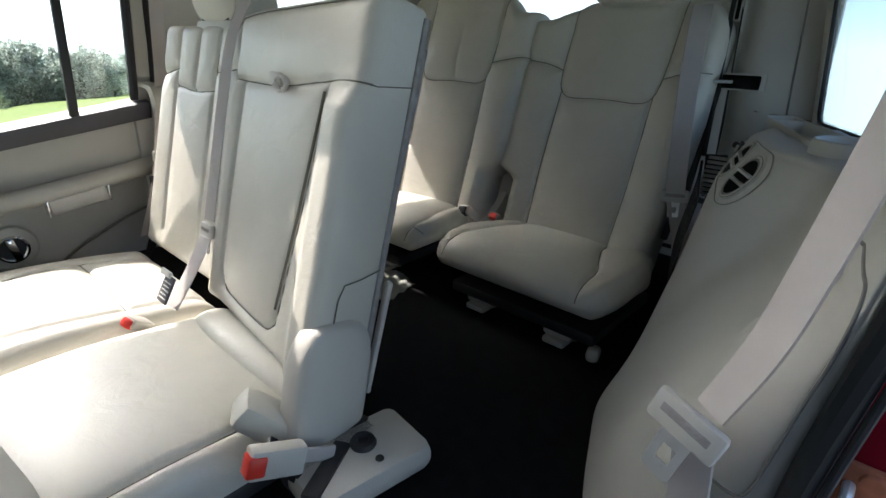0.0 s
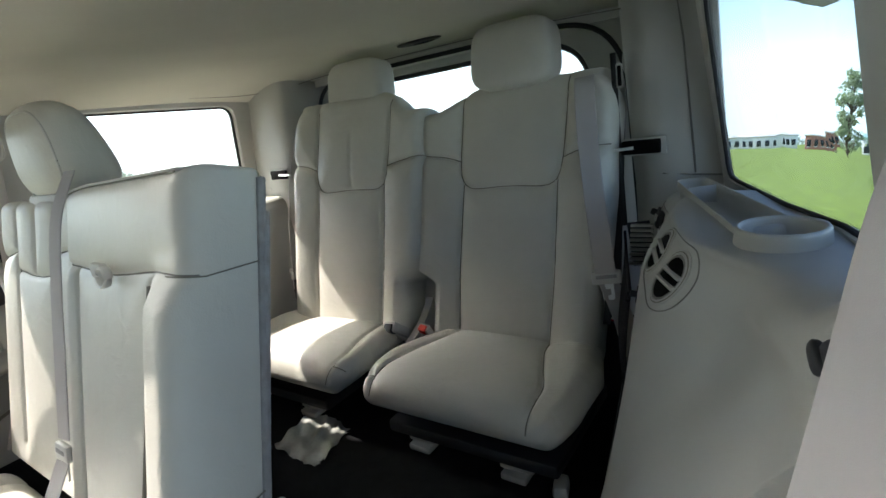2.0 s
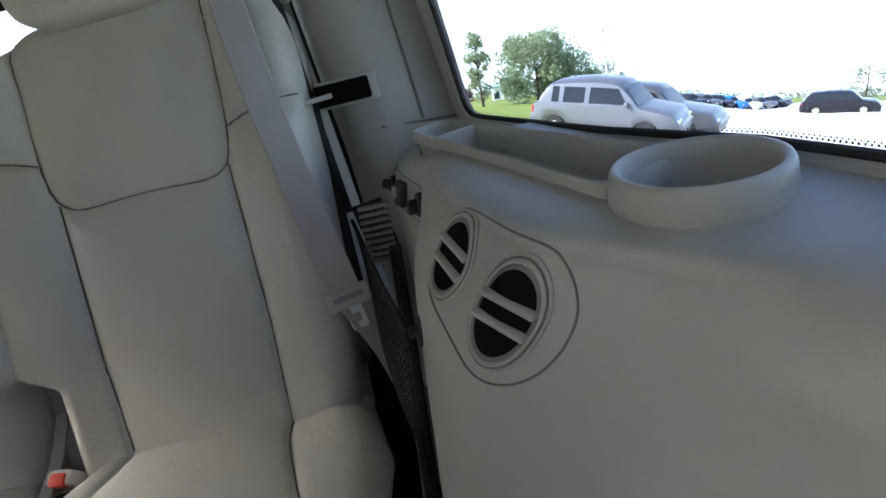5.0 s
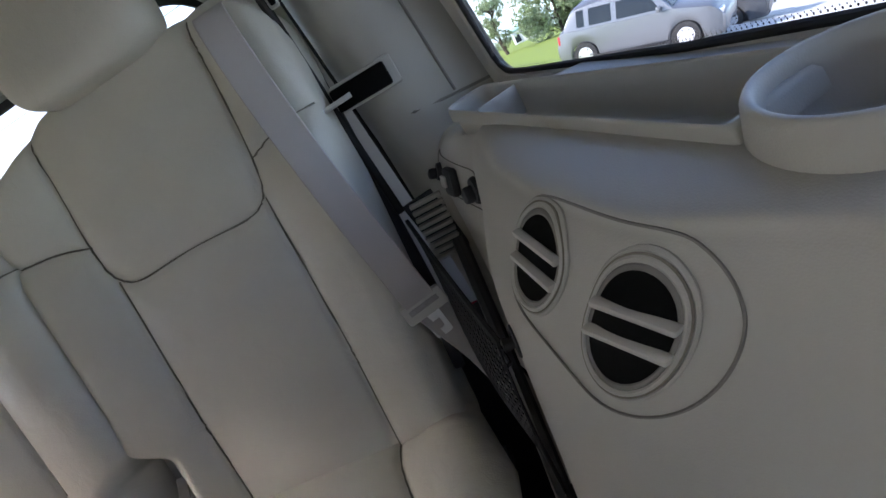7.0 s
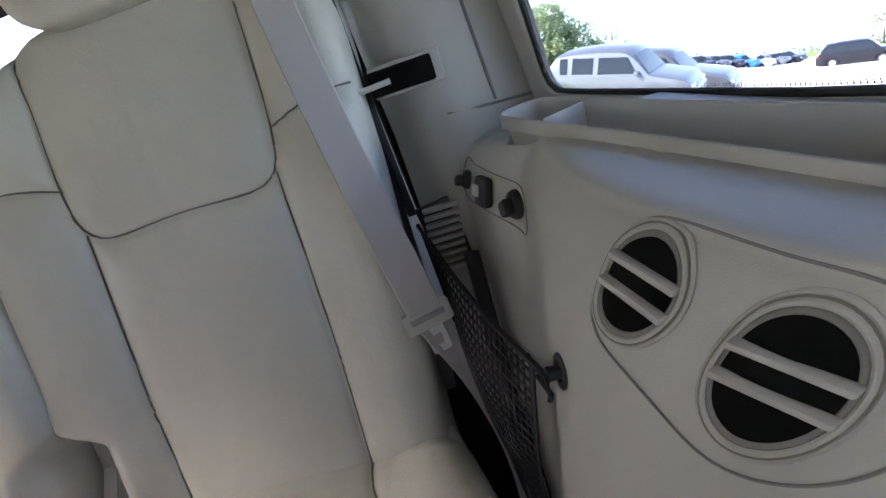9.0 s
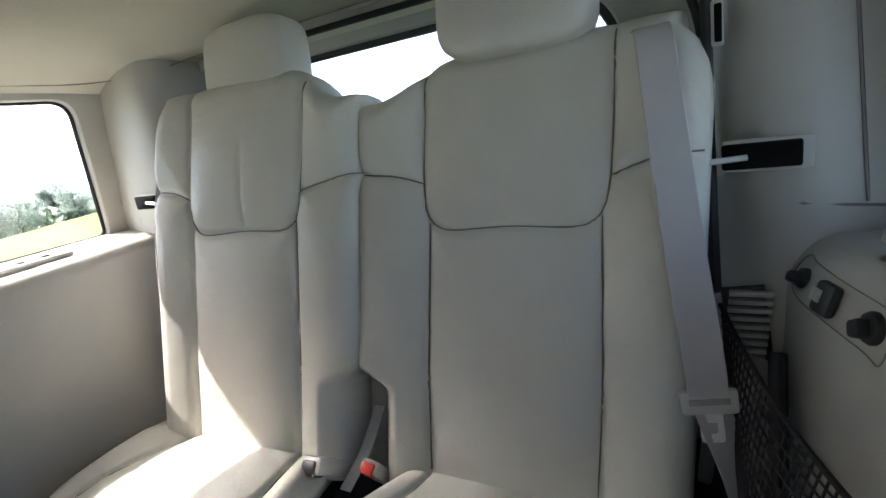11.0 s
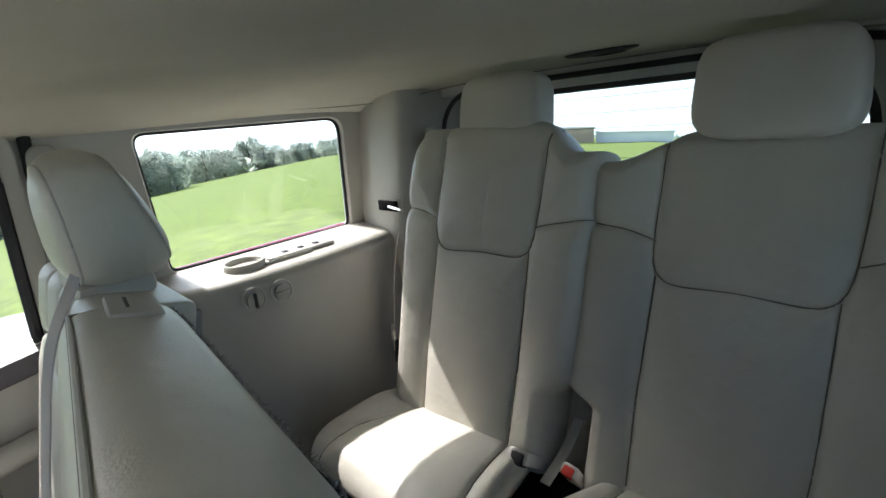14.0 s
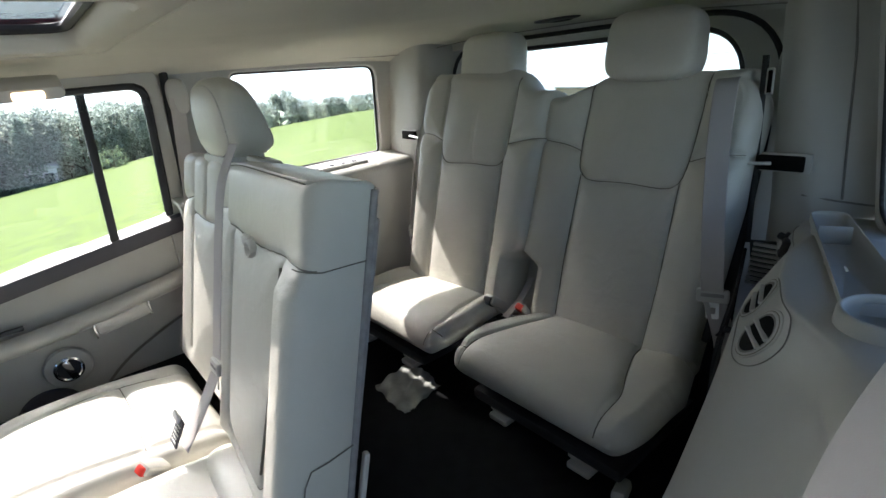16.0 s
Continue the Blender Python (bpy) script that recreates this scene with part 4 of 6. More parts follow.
def ring_loop(r0, r1, z0, z1, n=40, squash=1.0):
    """A flat ring from radius r0 to r1, z0 low and z1 high, softly edged."""
    bm = bmesh.new()
    prof = ((r0, z0), (r0, z1 - 0.001), (r0 + 0.001, z1), (r1 - 0.001, z1), (r1, z1 - 0.001), (r1, z0))
    rings = [[bm.verts.new((r * math.cos(k), r * squash * math.sin(k), h)) for k in [2 * math.pi * j / n for j in range(n)]] for r, h in prof]
    for a, b in zip(rings, rings[1:] + rings[:1]):
        for j in range(n):
            bm.faces.new((a[j], a[(j + 1) % n], b[(j + 1) % n], b[j]))
    return bm


def air_vent(y, z, r, TALL, label):
    vent = thing("air_vent", label, "air vent", "air vents of the right trim")
    # flat disc on the face, black in place of a deep vent's shade
    part("hollow", laid(turned([(0.0, 0.0012), (r * 0.4, 0.0012), (r * 0.90, 0.0012), (r * 0.90, 0.0018), (r * 0.4, 0.0018), (0.0, 0.0018)], (0, 0, 0), squash=(1, TALL)), y, z), HOLLOW_SHADE, vent, "flat black disc for the shade behind the slats")
    part("rim", laid(ring_loop(r * 0.89, r * 0.985, -0.010, 0.0034, squash=TALL), y, z), TRIM, vent)
    part("joint", laid(ring_loop(r * 0.985, r * 1.005, -0.010, 0.0024, squash=TALL), y, z), STITCH, vent, "dark joint round the rim")
    part("collar", laid(ring_loop(r * 1.005, r * 1.09, -0.012, 0.0022, squash=TALL), y, z), TRIM, vent)
    for k in (-0.27, 0.27):
        w = 2 * r * math.sqrt(0.89 ** 2 - k * k / TALL ** 2)
        part("slat", laid(box((w, r * 0.17, 0.006), (0, k * r, 0.0035), 0.0012, Euler((radians(30), 0, radians(-5))).to_matrix()), y, z), TRIM_SOFT, vent)
    # flat ring in the joint colour paints the shade within the rim
    part("throat", laid(ring_loop(r * 0.78, r * 0.90, 0.0016, 0.0024, squash=TALL), y, z), JOINT, vent, "flat dark ring for the shade inside the rim")
    return vent


air_vent(1.632, 1.291, 0.0310, 1.18, "small round air vent with two slats in the trim")
air_vent(1.555, 1.279, 0.0290, 1.40, "large round air vent with two slats in the trim")
# joint of the plate that holds both vents
plate = thing("vent_plate", "oval beige plate around the two air vents", "trim plate")
loop = []
for k in range(72):
    a = 2 * math.pi * k / 72
    c, r = ((1.632, 1.290), 0.032) if math.cos(a) > 0.12 else ((1.555, 1.278), 0.0395)
    loop.append((c[0] + r * math.cos(a), min(c[1] + 1.20 * r * math.sin(a), 1.327)))
loop = resample(loop, 120)
for _ in range(30):
    loop = (np.roll(loop, 1, 0) + 2 * loop + np.roll(loop, -1, 0)) / 4
part("joint", tube([on_right(y, z, 0.0008) for y, z in loop], 0.0009, 5, closed=True), JOINT, plate)


def hook_knob(y, z, r, label, name="bag_hook"):
    hook = thing(name, label, "hook")
    part("base", placed(turned([(0.0, 0.0), (r, 0.0), (r, 0.003), (r * 0.9, 0.006), (0.0, 0.006)], (0, 0, 0)), y, z, 0.001), BLACK, hook)
    part("grip", placed(box((r * 1.1, r * 1.1, 0.016), (-r * 0.25, -r * 0.2, 0.010), 0.004, Euler((0, 0, radians(35))).to_matrix()), y, z), BLACK, hook)
    return hook


hook_knob(1.992, 1.262, 0.012, "small black plastic bag hook on the trim")
hook_knob(1.879, 1.258, 0.016, "black plastic bag hook on the trim")
socket = thing("power_socket", "black power socket cover with pale ribs", "socket")
part("cover", placed(box((0.030, 0.036, 0.012), (0, 0, 0.006), 0.005), 1.938, 1.260), BLACK, socket)
for k in (-1, 0, 1, 2):
    part("rib", placed(box((0.002, 0.014, 0.003), (-0.008 + k * 0.004, 0.002, 0.0135), 0.0006), 1.938, 1.260), LABEL, socket)
panel_line = rounded([(2.030, 1.283), (1.846, 1.281), (1.846, 1.230), (2.030, 1.238)], 0.020, 6)
socket_plate = thing("socket_plate", "shallow beige panel around hooks and socket", "trim plate")
part("joint", tube([on_right(y, z, 0.001) for y, z in resample(panel_line, 90)], 0.0007, 5, closed=True), JOINT, socket_plate)

# round black stowage knob in its dish
knob = thing("turn_knob", "black turn knob in an oval dish of the trim", "knob")
part("base", placed(turned([(0.0, -0.012), (0.0096, -0.012), (0.0094, 0.000), (0.0080, 0.002), (0.0, 0.0025)], (0.004, 0.003, 0), squash=(1, 1.45)), KY, KZ, 0.006), BLACK, knob)
grip = bmesh.new()
v_, f_ = ball((-0.002, -0.002, 0.0025), (0.013, 0.032, 0.011), 3.0, 24, 16, None, pose(0, 0, 0, 0, 0, 62))
made = [grip.verts.new(q) for q in v_]
for q in f_:
    grip.faces.new([made[k] for k in q])
bmesh.ops.remove_doubles(grip, verts=grip.verts, dist=1e-6)
part("grip", placed(grip, KY, KZ, 0.005), BLACK, knob)


def tray_and_cup(cx, cy, r, rear, side, z, label, lip=0.030, deep=0.0):
    """A cup ring with an open tray behind it, moulded on the sill; deep lets both down into it."""
    tray = thing("cup_holder", label, "cup holder")
    def ring(rad, h):
        return [(cx + rad * math.cos(a), cy + rad * math.sin(a), h) for a in [2 * math.pi * k / 48 for k in range(48)]]
    floor = z + 0.003 - deep
    v, f = rings_mesh([ring(r * 1.08, z - 0.006), ring(r * 1.05, z + lip * 0.45), ring(r * 1.035, z + lip * 0.8), ring(r * 1.0, z + lip * 0.97), ring(r * 0.96, z + lip), ring(r * 0.92, z + lip * 0.96), ring(r * 0.89, z + lip * 0.75), ring(r * 0.86, z), ring(r * 0.80, floor), ring(r * 0.1, floor - 0.001)])
    put("cup_ring", mesh_of("cup_ring", v, f, TRIM), tray)
    ax = Vector((rear[0] - cx, rear[1] - cy, 0))
    n = Vector((-ax.y, ax.x, 0)).normalized() * (1 if side > 0 else -1)
    w0, w1 = r * 0.80, r * 0.58
    a, b = Vector((cx, cy, 0)) + ax.normalized() * r * 0.80, Vector((rear[0], rear[1], 0))
    out = rounded([(a + n * w0)[:2], (b + n * w1)[:2], (b - n * w1)[:2], (a - n * w0)[:2]], [0.004, 0.02, 0.02, 0.004], 6)
    c = out.mean(0)
    def at(s, h):
        # s is how far the outline is drawn in
        q = out - c
        return [(x, y, h) for x, y in c + q * (1 - s / np.linalg.norm(q, axis=1))[:, None]]
    h = lip * 0.45
    v, f = rings_mesh([at(-0.003, z - 0.006), at(-0.001, z + h * 0.6), at(0.001, z + h), at(0.004, z + h), at(0.006, z + h * 0.6), at(0.007, z), at(0.011, floor), [(c[0] + (x - c[0]) * 0.05, c[1] + (y - c[1]) * 0.05, floor) for x, y in out]])
    put("tray", mesh_of("tray", v, f, TRIM), tray)
    d = (b - a)
    for s in (0.78,):
        q = a + d * s
        part("divider", box((0.002, w1 * 1.7, 0.010 + deep), (q.x, q.y, z + 0.002 - deep / 2), 0.0008, Matrix.Rotation(math.atan2(d.y, d.x), 3, "Z")), TRIM_SOFT, tray)
    return tray


tray_and_cup(*CUP, CUP_R, TRAY_END, 1, RIGHT_SILL, "beige moulded cup holder with a tray on the sill", 0.018, 0.026)
tray_and_cup(-0.735, 1.625, 0.048, (-0.725, 1.80), -1, 1.333, "small beige cup holder on the sunlit sill", 0.016)
strip = thing("switch_strip", "pale sill strip with three dark notches", "switch panel")
part("body", box((0.055, 0.19, 0.010), (-0.735, 1.775, 1.338), 0.004), TRIM_SOFT, strip)
for k in range(3):
    part("notch", box((0.020, 0.016, 0.012), (-0.735, 1.735 + 0.045 * k, 1.3405), 0.003), BLACK, strip)

# two round knobs on the left trim
for y, label in ((1.592, "round beige knob with a dark thumb slot"), (1.658, "round beige knob with a raised thumb rib")):
    k = thing("trim_knob", label, "knob", "knobs of the left trim")
    f = face_left(y) + 0.002
    part("rim", turned([(0.0, 0.0), (0.030, 0.0), (0.030, 0.002), (0.027, 0.004), (0.024, 0.003), (0.024, 0.001), (0.0, 0.001)], (f, y, 1.279), (1, 0, 0.03)), TRIM_SOFT, k)
    part("dial", turned([(0.0, 0.0), (0.020, 0.0), (0.019, 0.008), (0.0, 0.010)], (f + 0.002, y, 1.279), (1, 0, 0.03)), TRIM, k)
    part("thumb_rib", box((0.014, 0.008, 0.036) if y < 1.6 else (0.014, 0.034, 0.008), (f + 0.008, y, 1.279), 0.003), BLACK if y < 1.6 else TRIM_SOFT, k)

# slots with the silver rod of the seat catch
for side, x0, y0, z0 in ((1, 0.565, 2.036, 1.398), (-1, -0.662, 2.030, 1.408)):
    slot = thing("catch_slot", "black catch slot in the pillar with a steel rod", "catch", "seat catches")
    part("bezel", box((0.090, 0.008, 0.038), (x0, y0 + 0.003, z0), 0.003), TRIM, slot)
    # solid block, its black stands for the shade inside the slot
    part("slot", box((0.080, 0.012, 0.030), (x0 - side * 0.006, y0 - 0.002, z0), 0.003), HOLLOW_SHADE, slot)
    part("rod", tube([(x0 - side * 0.10, y0 - 0.03, z0 - 0.002), (x0 - side * 0.02, y0 - 0.012, z0)], 0.0035, 8), STEEL, slot)

# ribbed air outlet and net beside the right seat
grille = thing("air_outlet", "pale ribbed air outlet low in the corner", "vent")
part("backing", box((0.050, 0.006, 0.105), (0.545, 2.052, 1.175), 0.001, Euler((0, radians(-6), 0)).to_matrix()), BLACK, grille)
for k in range(9):
    part("rib", box((0.050, 0.010, 0.0065), (0.550 - 0.0012 * k, 2.046, 1.220 - 0.0115 * k), 0.0015), TRIM_SOFT, grille)

net = thing("cargo_net", "black elastic net pocket hooked to the trim", "net")
A, B, C, D = Vector((0.515, 2.03, 1.21)), on_right(1.690, 1.197, 0.012), Vector((0.572, 1.74, 0.90)), Vector((0.540, 1.90, 0.90))


def net_point(s, t):
    """s along the top cord, t down."""
    top = A.lerp(B, s) + Vector((0, 0, -0.022 * math.sin(math.pi * s)))
    low = D.lerp(C, s)
    return top.lerp(low, t) + Vector((-0.016 * math.sin(math.pi * s) * math.sin(math.pi * min(t * 1.2, 1)), 0, 0))


part("top_cord", tube([net_point(s, 0) for s in np.linspace(0, 1, 24)], 0.0032, 6), NET, net)
for s in np.linspace(0.02, 0.92, 26):
    part("strand", tube([net_point(s, t) for t in np.linspace(0, 1, 14)], 0.0012, 4), NET, net)
for t in np.linspace(0.04, 0.97, 24):
    part("strand", tube([net_point(s, t) for s in np.linspace(0, 0.93, 14)], 0.0013, 4), NET, net)
part("hem", strap([net_point(0.93, t) for t in np.linspace(0, 1, 14)], 0.018, (0, 1, 0.3)), NET, net)
part("loop", tube([net_point(0.96, 0.0), B + Vector((0.0, -0.012, 0.006)), B + Vector((-0.002, -0.024, -0.002)), B + Vector((0.0, -0.010, -0.010)), net_point(0.96, 0.03)], 0.0022, 6), NET, net)
button = thing("net_button", "black button that holds the net", "button")
part("base", placed(ring_loop(0.006, 0.012, -0.003, 0.002, squash=1.3), 1.690, 1.197), BLACK, button)
part("cap", placed(turned([(0.0, 0.0), (0.005, 0.0), (0.006, 0.010), (0.0, 0.012)], (0, 0, 0)), 1.690, 1.197, 0.001), BLACK, button)
# dark gap liner between seat and trim
part("trim", tube([(0.575, 1.985, 1.17), (0.572, 1.90, 1.06), (0.572, 1.80, 0.98), (0.574, 1.70, 0.90), (0.580, 1.60, 0.84)], 0.010, 8), BLACK, kind="structure", label="black gap liner along the foot of the trim", category="trim")


# ---- belts ----
def belt(name_label, line, across, width=0.046, tongue=None, group="seat belts"):
    b = thing("seat_belt", name_label, "seat belt", group)
    part("webbing", strap(spline(line, 8), width, across), WEBBING, b)
    return b


def tongue(parent, at, along, across, w=0.062, grow=1.0):
    """The sliding latch plate: a plastic frame and a steel blade."""
    a, c = Vector(along).normalized(), Vector(across).normalized()
    n = c.cross(a).normalized()
    c = a.cross(n).normalized()
    m = Matrix((c, n, -a)).transposed().to_4x4() @ Matrix.Diagonal((1, 1, grow, 1))
    m.translation = at
    fr = box((w, 0.012, 0.030), (0, 0, 0), 0.005)
    bmesh.ops.transform(fr, matrix=m, verts=fr.verts)
    part("tongue_frame", fr, TRIM_SOFT, parent, "pale plastic latch frame")
    sl = box((w * 0.7, 0.0135, 0.008), (0, 0, 0.002), 0.001)
    bmesh.ops.transform(sl, matrix=m, verts=sl.verts)
    part("webbing_slot", sl, FUZZ, parent)
    bl = bmesh.new()
    rim = [[bl.verts.new((x, y, h)) for x, y in resample(rounded([(-s, -1.6 * s), (s, -1.6 * s), (s, 1.6 * s), (-s, 1.6 * s)], 0.003, 4), 32, (-s, 0))] for s, h in ((0.006 * grow, -0.0015), (0.006 * grow, 0.0015), (0.0125 * grow, 0.0015), (0.0125 * grow, -0.0015))]
    for p, q in zip(rim, rim[1:] + rim[:1]):
        for k in range(32):
            bl.faces.new((p[k], p[(k + 1) % 32], q[(k + 1) % 32], q[k]))
    bmesh.ops.transform(bl, matrix=m @ Matrix.Translation((0, 0, -0.030)) @ Matrix.Rotation(radians(90), 4, "X"), verts=bl.verts)
    part("blade", bl, STEEL, parent, "steel latch blade")
    st = box((0.020 * grow, 0.0028, 0.016), (0, 0, -0.018), 0.001)
    bmesh.ops.transform(st, matrix=m, verts=st.verts)
    part("blade_neck", st, STEEL, parent)


b = belt("grey belt lying over the shaded third-row seat", [(0.440, 2.065, 1.560), (0.452, 2.015, 1.552), (0.466, 1.968, 1.46), (0.484, 1.930, 1.32), (0.501, 1.906, 1.20), (0.505, 1.905, 1.152)], (1, 0.28, 0.05), 0.043)
tongue(b, (0.505, 1.910, 1.141), (0.1, -0.1, -1), (1, 0.25, 0.1))
part("lower_webbing", strap(spline([(0.509, 1.913, 1.127), (0.540, 1.91, 1.03), (0.560, 1.88, 0.93), (0.563, 1.80, 0.87)], 6), 0.044, (0.8, 0.6, 0)), WEBBING, b)
part("stay", box((0.016, 0.012, 0.085), (0.503, 1.915, 1.072), 0.004, Euler((radians(-8), radians(6), 0)).to_matrix()), BLACK, b)
b = belt("grey belt beside the half sunlit third-row seat", [(-0.490, 2.075, 1.575), (-0.500, 2.025, 1.55), (-0.522, 1.985, 1.45), (-0.542, 1.955, 1.33), (-0.556, 1.935, 1.20), (-0.560, 1.92, 1.08)], (0.75, -0.65, 0.05))
tongue(b, (-0.560, 1.915, 1.085), (0, -0.1, -1), (0.8, -0.6, 0))
part("stay", box((0.016, 0.012, 0.07), (-0.556, 1.915, 1.03), 0.004), BLACK, b)
for x in (0.520, -0.560):
    g = thing("belt_guide", "beige belt guide on the pillar behind the seat", "belt guide", "belt guides")
    v_, f_ = ball((x, 2.135, 1.580), (0.036, 0.03, 0.060), 2.6, 24, 16)
    put("cover", mesh_of("cover", v_, f_, TRIM), g)
    v_, f_ = ball((x, 2.122, 1.580), (0.012, 0.012, 0.040), 2.6, 16, 10)
    put("slit", mesh_of("slit", v_, f_, JOINT), g)

# belt of the open door's side, on the pillar
b = belt("wide grey belt hanging from the door pillar", [(0.945, 1.165, 1.68), (0.910, 1.138, 1.57), (0.883, 1.127, 1.48), (0.869, 1.123, 1.40), (0.854, 1.121, 1.31), (0.838, 1.122, 1.23), (0.811, 1.130, 1.145)], (0.68, -0.70, 0.10), 0.045)
tongue(b, (0.794, 1.134, 1.118), (-0.28, -0.05, -1), (0.95, -0.2, -0.20), 0.076, 1.30)
part("lower_webbing", strap(spline([(0.800, 1.142, 1.12), (0.812, 1.150, 0.98), (0.826, 1.152, 0.86)], 6), 0.044, (0.95, -0.2, 0.1)), WEBBING, b)

# belt of the far door's side
b = belt("grey belt hanging from the far pillar beside the seat", [(-0.775, 1.30, 1.62), (-0.768, 1.285, 1.50), (-0.735, 1.26, 1.35), (-0.695, 1.225, 1.22), (-0.675, 1.205, 1.16)], (0.35, -0.9, 0.1))
tongue(b, (-0.670, 1.198, 1.145), (0.1, -0.1, -1), (0.5, -0.85, 0), 0.05)
part("lower_webbing", strap(spline([(-0.668, 1.195, 1.13), (-0.660, 1.16, 1.03), (-0.655, 1.12, 0.93)], 6), 0.04, (0.4, -0.9, 0.1)), WEBBING, b)
part("stay", box((0.016, 0.012, 0.08), (-0.660, 1.165, 1.055), 0.004), BLACK, b)
g = thing("belt_guide", "beige belt guide high on the far pillar", "belt guide")
v_, f_ = ball((-0.785, 1.305, 1.625), (0.03, 0.06, 0.10), 3.0, 24, 16)
put("cover", mesh_of("cover", v_, f_, TRIM_SOFT), g)
# centre belt between the second-row backrests
b = belt("grey centre belt between the second-row backrests", [(-0.160, 1.235, 1.530), (-0.160, 1.195, 1.46), (-0.160, 1.165, 1.36), (-0.161, 1.130, 1.22), (-0.161, 1.100, 1.10)], (1, 0.1, 0), 0.038)
tongue(b, (-0.161, 1.094, 1.080), (0, -0.2, -1), (1, 0, 0), 0.05)
part("lower_webbing", strap(spline([(-0.161, 1.088, 1.065), (-0.150, 1.040, 1.0), (-0.135, 0.99, 0.945)], 6), 0.042, (1, 0.1, 0)), WEBBING, b)
part("label", box((0.042, 0.004, 0.055), (-0.142, 0.988, 0.985), 0.001, Euler((radians(-30), 0, 0)).to_matrix()), DARK_TRIM, b, "dark belt label with a pale head")
for k in range(5):
    part("print_bar", box((0.030 - 0.005 * (k % 2), 0.0046, 0.0022), Vector((-0.142, 0.9875, 0.985)) + Euler((radians(-30), 0, 0)).to_matrix() @ Vector((0.001 * (k % 3), -0.0004, 0.014 - 0.008 * k)), 0.0, Euler((radians(-30), 0, 0)).to_matrix()), LABEL, b)
part("label_head", box((0.042, 0.0055, 0.012), (-0.145, 0.995, 1.018), 0.001, Euler((radians(-30), 0, 0)).to_matrix()), LABEL, b)


def buckle(label, at, turn, stalk=True, mat=RED_BUTTON, size=1.0):
    k = thing("belt_buckle", label, "belt buckle", "belt buckles")
    m = turn if isinstance(turn, Matrix) else Euler([radians(a) for a in turn]).to_matrix()
    part("housing", box((0.034 * size, 0.022 * size, 0.062 * size), at, 0.006, m), LEATHER_BACK, k)
    q = Vector(at) + m @ Vector((0, -0.004 * size, 0.024 * size))
    part("button", box((0.023 * size, 0.019 * size, 0.021 * size), q, 0.004, m), mat, k, "red release button" if mat is RED_BUTTON else "black end cap")
    if stalk:
        w = Vector(at) - m @ Vector((0, 0, 0.055))
        part("stalk", box((0.022, 0.008, 0.07), w, 0.003, m), WEBBING, k)
    return k


buckle("pale buckle with red button between the third-row seats", (0.040, 1.845, 0.980), (35, 8, 0))
buckle("buckle with black cap between the third-row seats", (-0.045, 1.825, 0.985), (50, -6, 0), mat=BLACK, size=1.25)
part("webbing", strap(spline([(0.014, 1.915, 1.05), (0.010, 1.89, 1.02), (0.005, 1.86, 0.99), (0.0, 1.81, 0.962)], 6), 0.022, (1, 0, 0)), WEBBING, thing("buckle_strap", "pale buckle strap between the third-row seats", "strap"))
buckle("pale buckle with red button on the centre cushion", (0.353, 0.932, 0.917), Matrix(((-0.043, 0.339, 0.940), (-0.977, 0.181, -0.110), (-0.207, -0.923, 0.323))).transposed(), size=1.3)
buckle("pale buckle half tucked between second-row cushions", (-0.155, 0.93, 0.925), (50, 20, 20))
lock = thing("seat_latch", "pale plastic seat latch with a printed label", "latch")
part("pad", box((0.065, 0.05, 0.10), (0.275, 0.962, 0.924), 0.016, Euler((radians(48), 0, radians(-30))).to_matrix()), LEATHER, lock)
part("label", box((0.045, 0.006, 0.06), (0.314, 0.968, 0.895), 0.002, Euler((radians(48), radians(15), radians(-35))).to_matrix()), LABEL, lock)
for k in range(5):
    part("print_bar", box((0.030, 0.0065, 0.003), Vector((0.314, 0.967, 0.8955)) + Euler((radians(48), radians(15), radians(-35))).to_matrix() @ Vector((0, -0.0006, 0.016 - 0.008 * k)), 0.0, Euler((radians(48), radians(15), radians(-35))).to_matrix()), STITCH, lock)
part("strap", box((0.048, 0.008, 0.014), (0.298, 0.961, 0.912), 0.002, Euler((radians(48), radians(15), radians(-35))).to_matrix()), BLACK, lock)
part("mechanism", box((0.06, 0.16, 0.05), (0.345, 1.03, 0.855), 0.012), BLACK, lock, "dark greasy latch mechanism")

# tumbled seat beside the open door
v_, f_ = ball((0.33, 0.56, 0.95), (0.50, 0.26, 0.60), 4.5, 44, 34, None, pose(0, 0, 0, 12))
folded = thing("folded_seat", "grey second-row seat folded forward beside the door", "car seat", "second row seats")
put("back", mesh_of("back", v_, f_, LEATHER_BACK), folded)

# cloth on the floor
cloth = thing("floor_cloth", "rumpled grey felt cloth lying on the black carpet", "cloth")
gx, gy = np.meshgrid(np.linspace(-1, 1, 44), np.linspace(-1, 1, 40))
edge = 1 + 0.04 * np.sin(gx * 9 + gy * 4)
px = -0.098 + (0.077 * gx * edge - 0.014 * gy)
py = 1.524 + (0.070 * gy * edge - 0.006 * gx)
pz = FLOOR_Z + 0.006 + 0.006 * np.sin(gx * 5 + gy * 2) ** 2 + 0.004 * np.sin(gy * 8 + gx * 3) + 0.008 * (abs(gx - 0.2) < 0.12) * (gy > -0.4)
v_ = np.stack([px, py, pz], -1).reshape(-1, 3)
f_ = grid_faces(40, 44)
v2 = v_ - np.array((0, 0, 0.005))
n_ = len(v_)
put("sheet", mesh_of("sheet", np.vstack([v_, v2]), f_ + [tuple(n_ + k for k in q[::-1]) for q in f_], CLOTH), cloth)

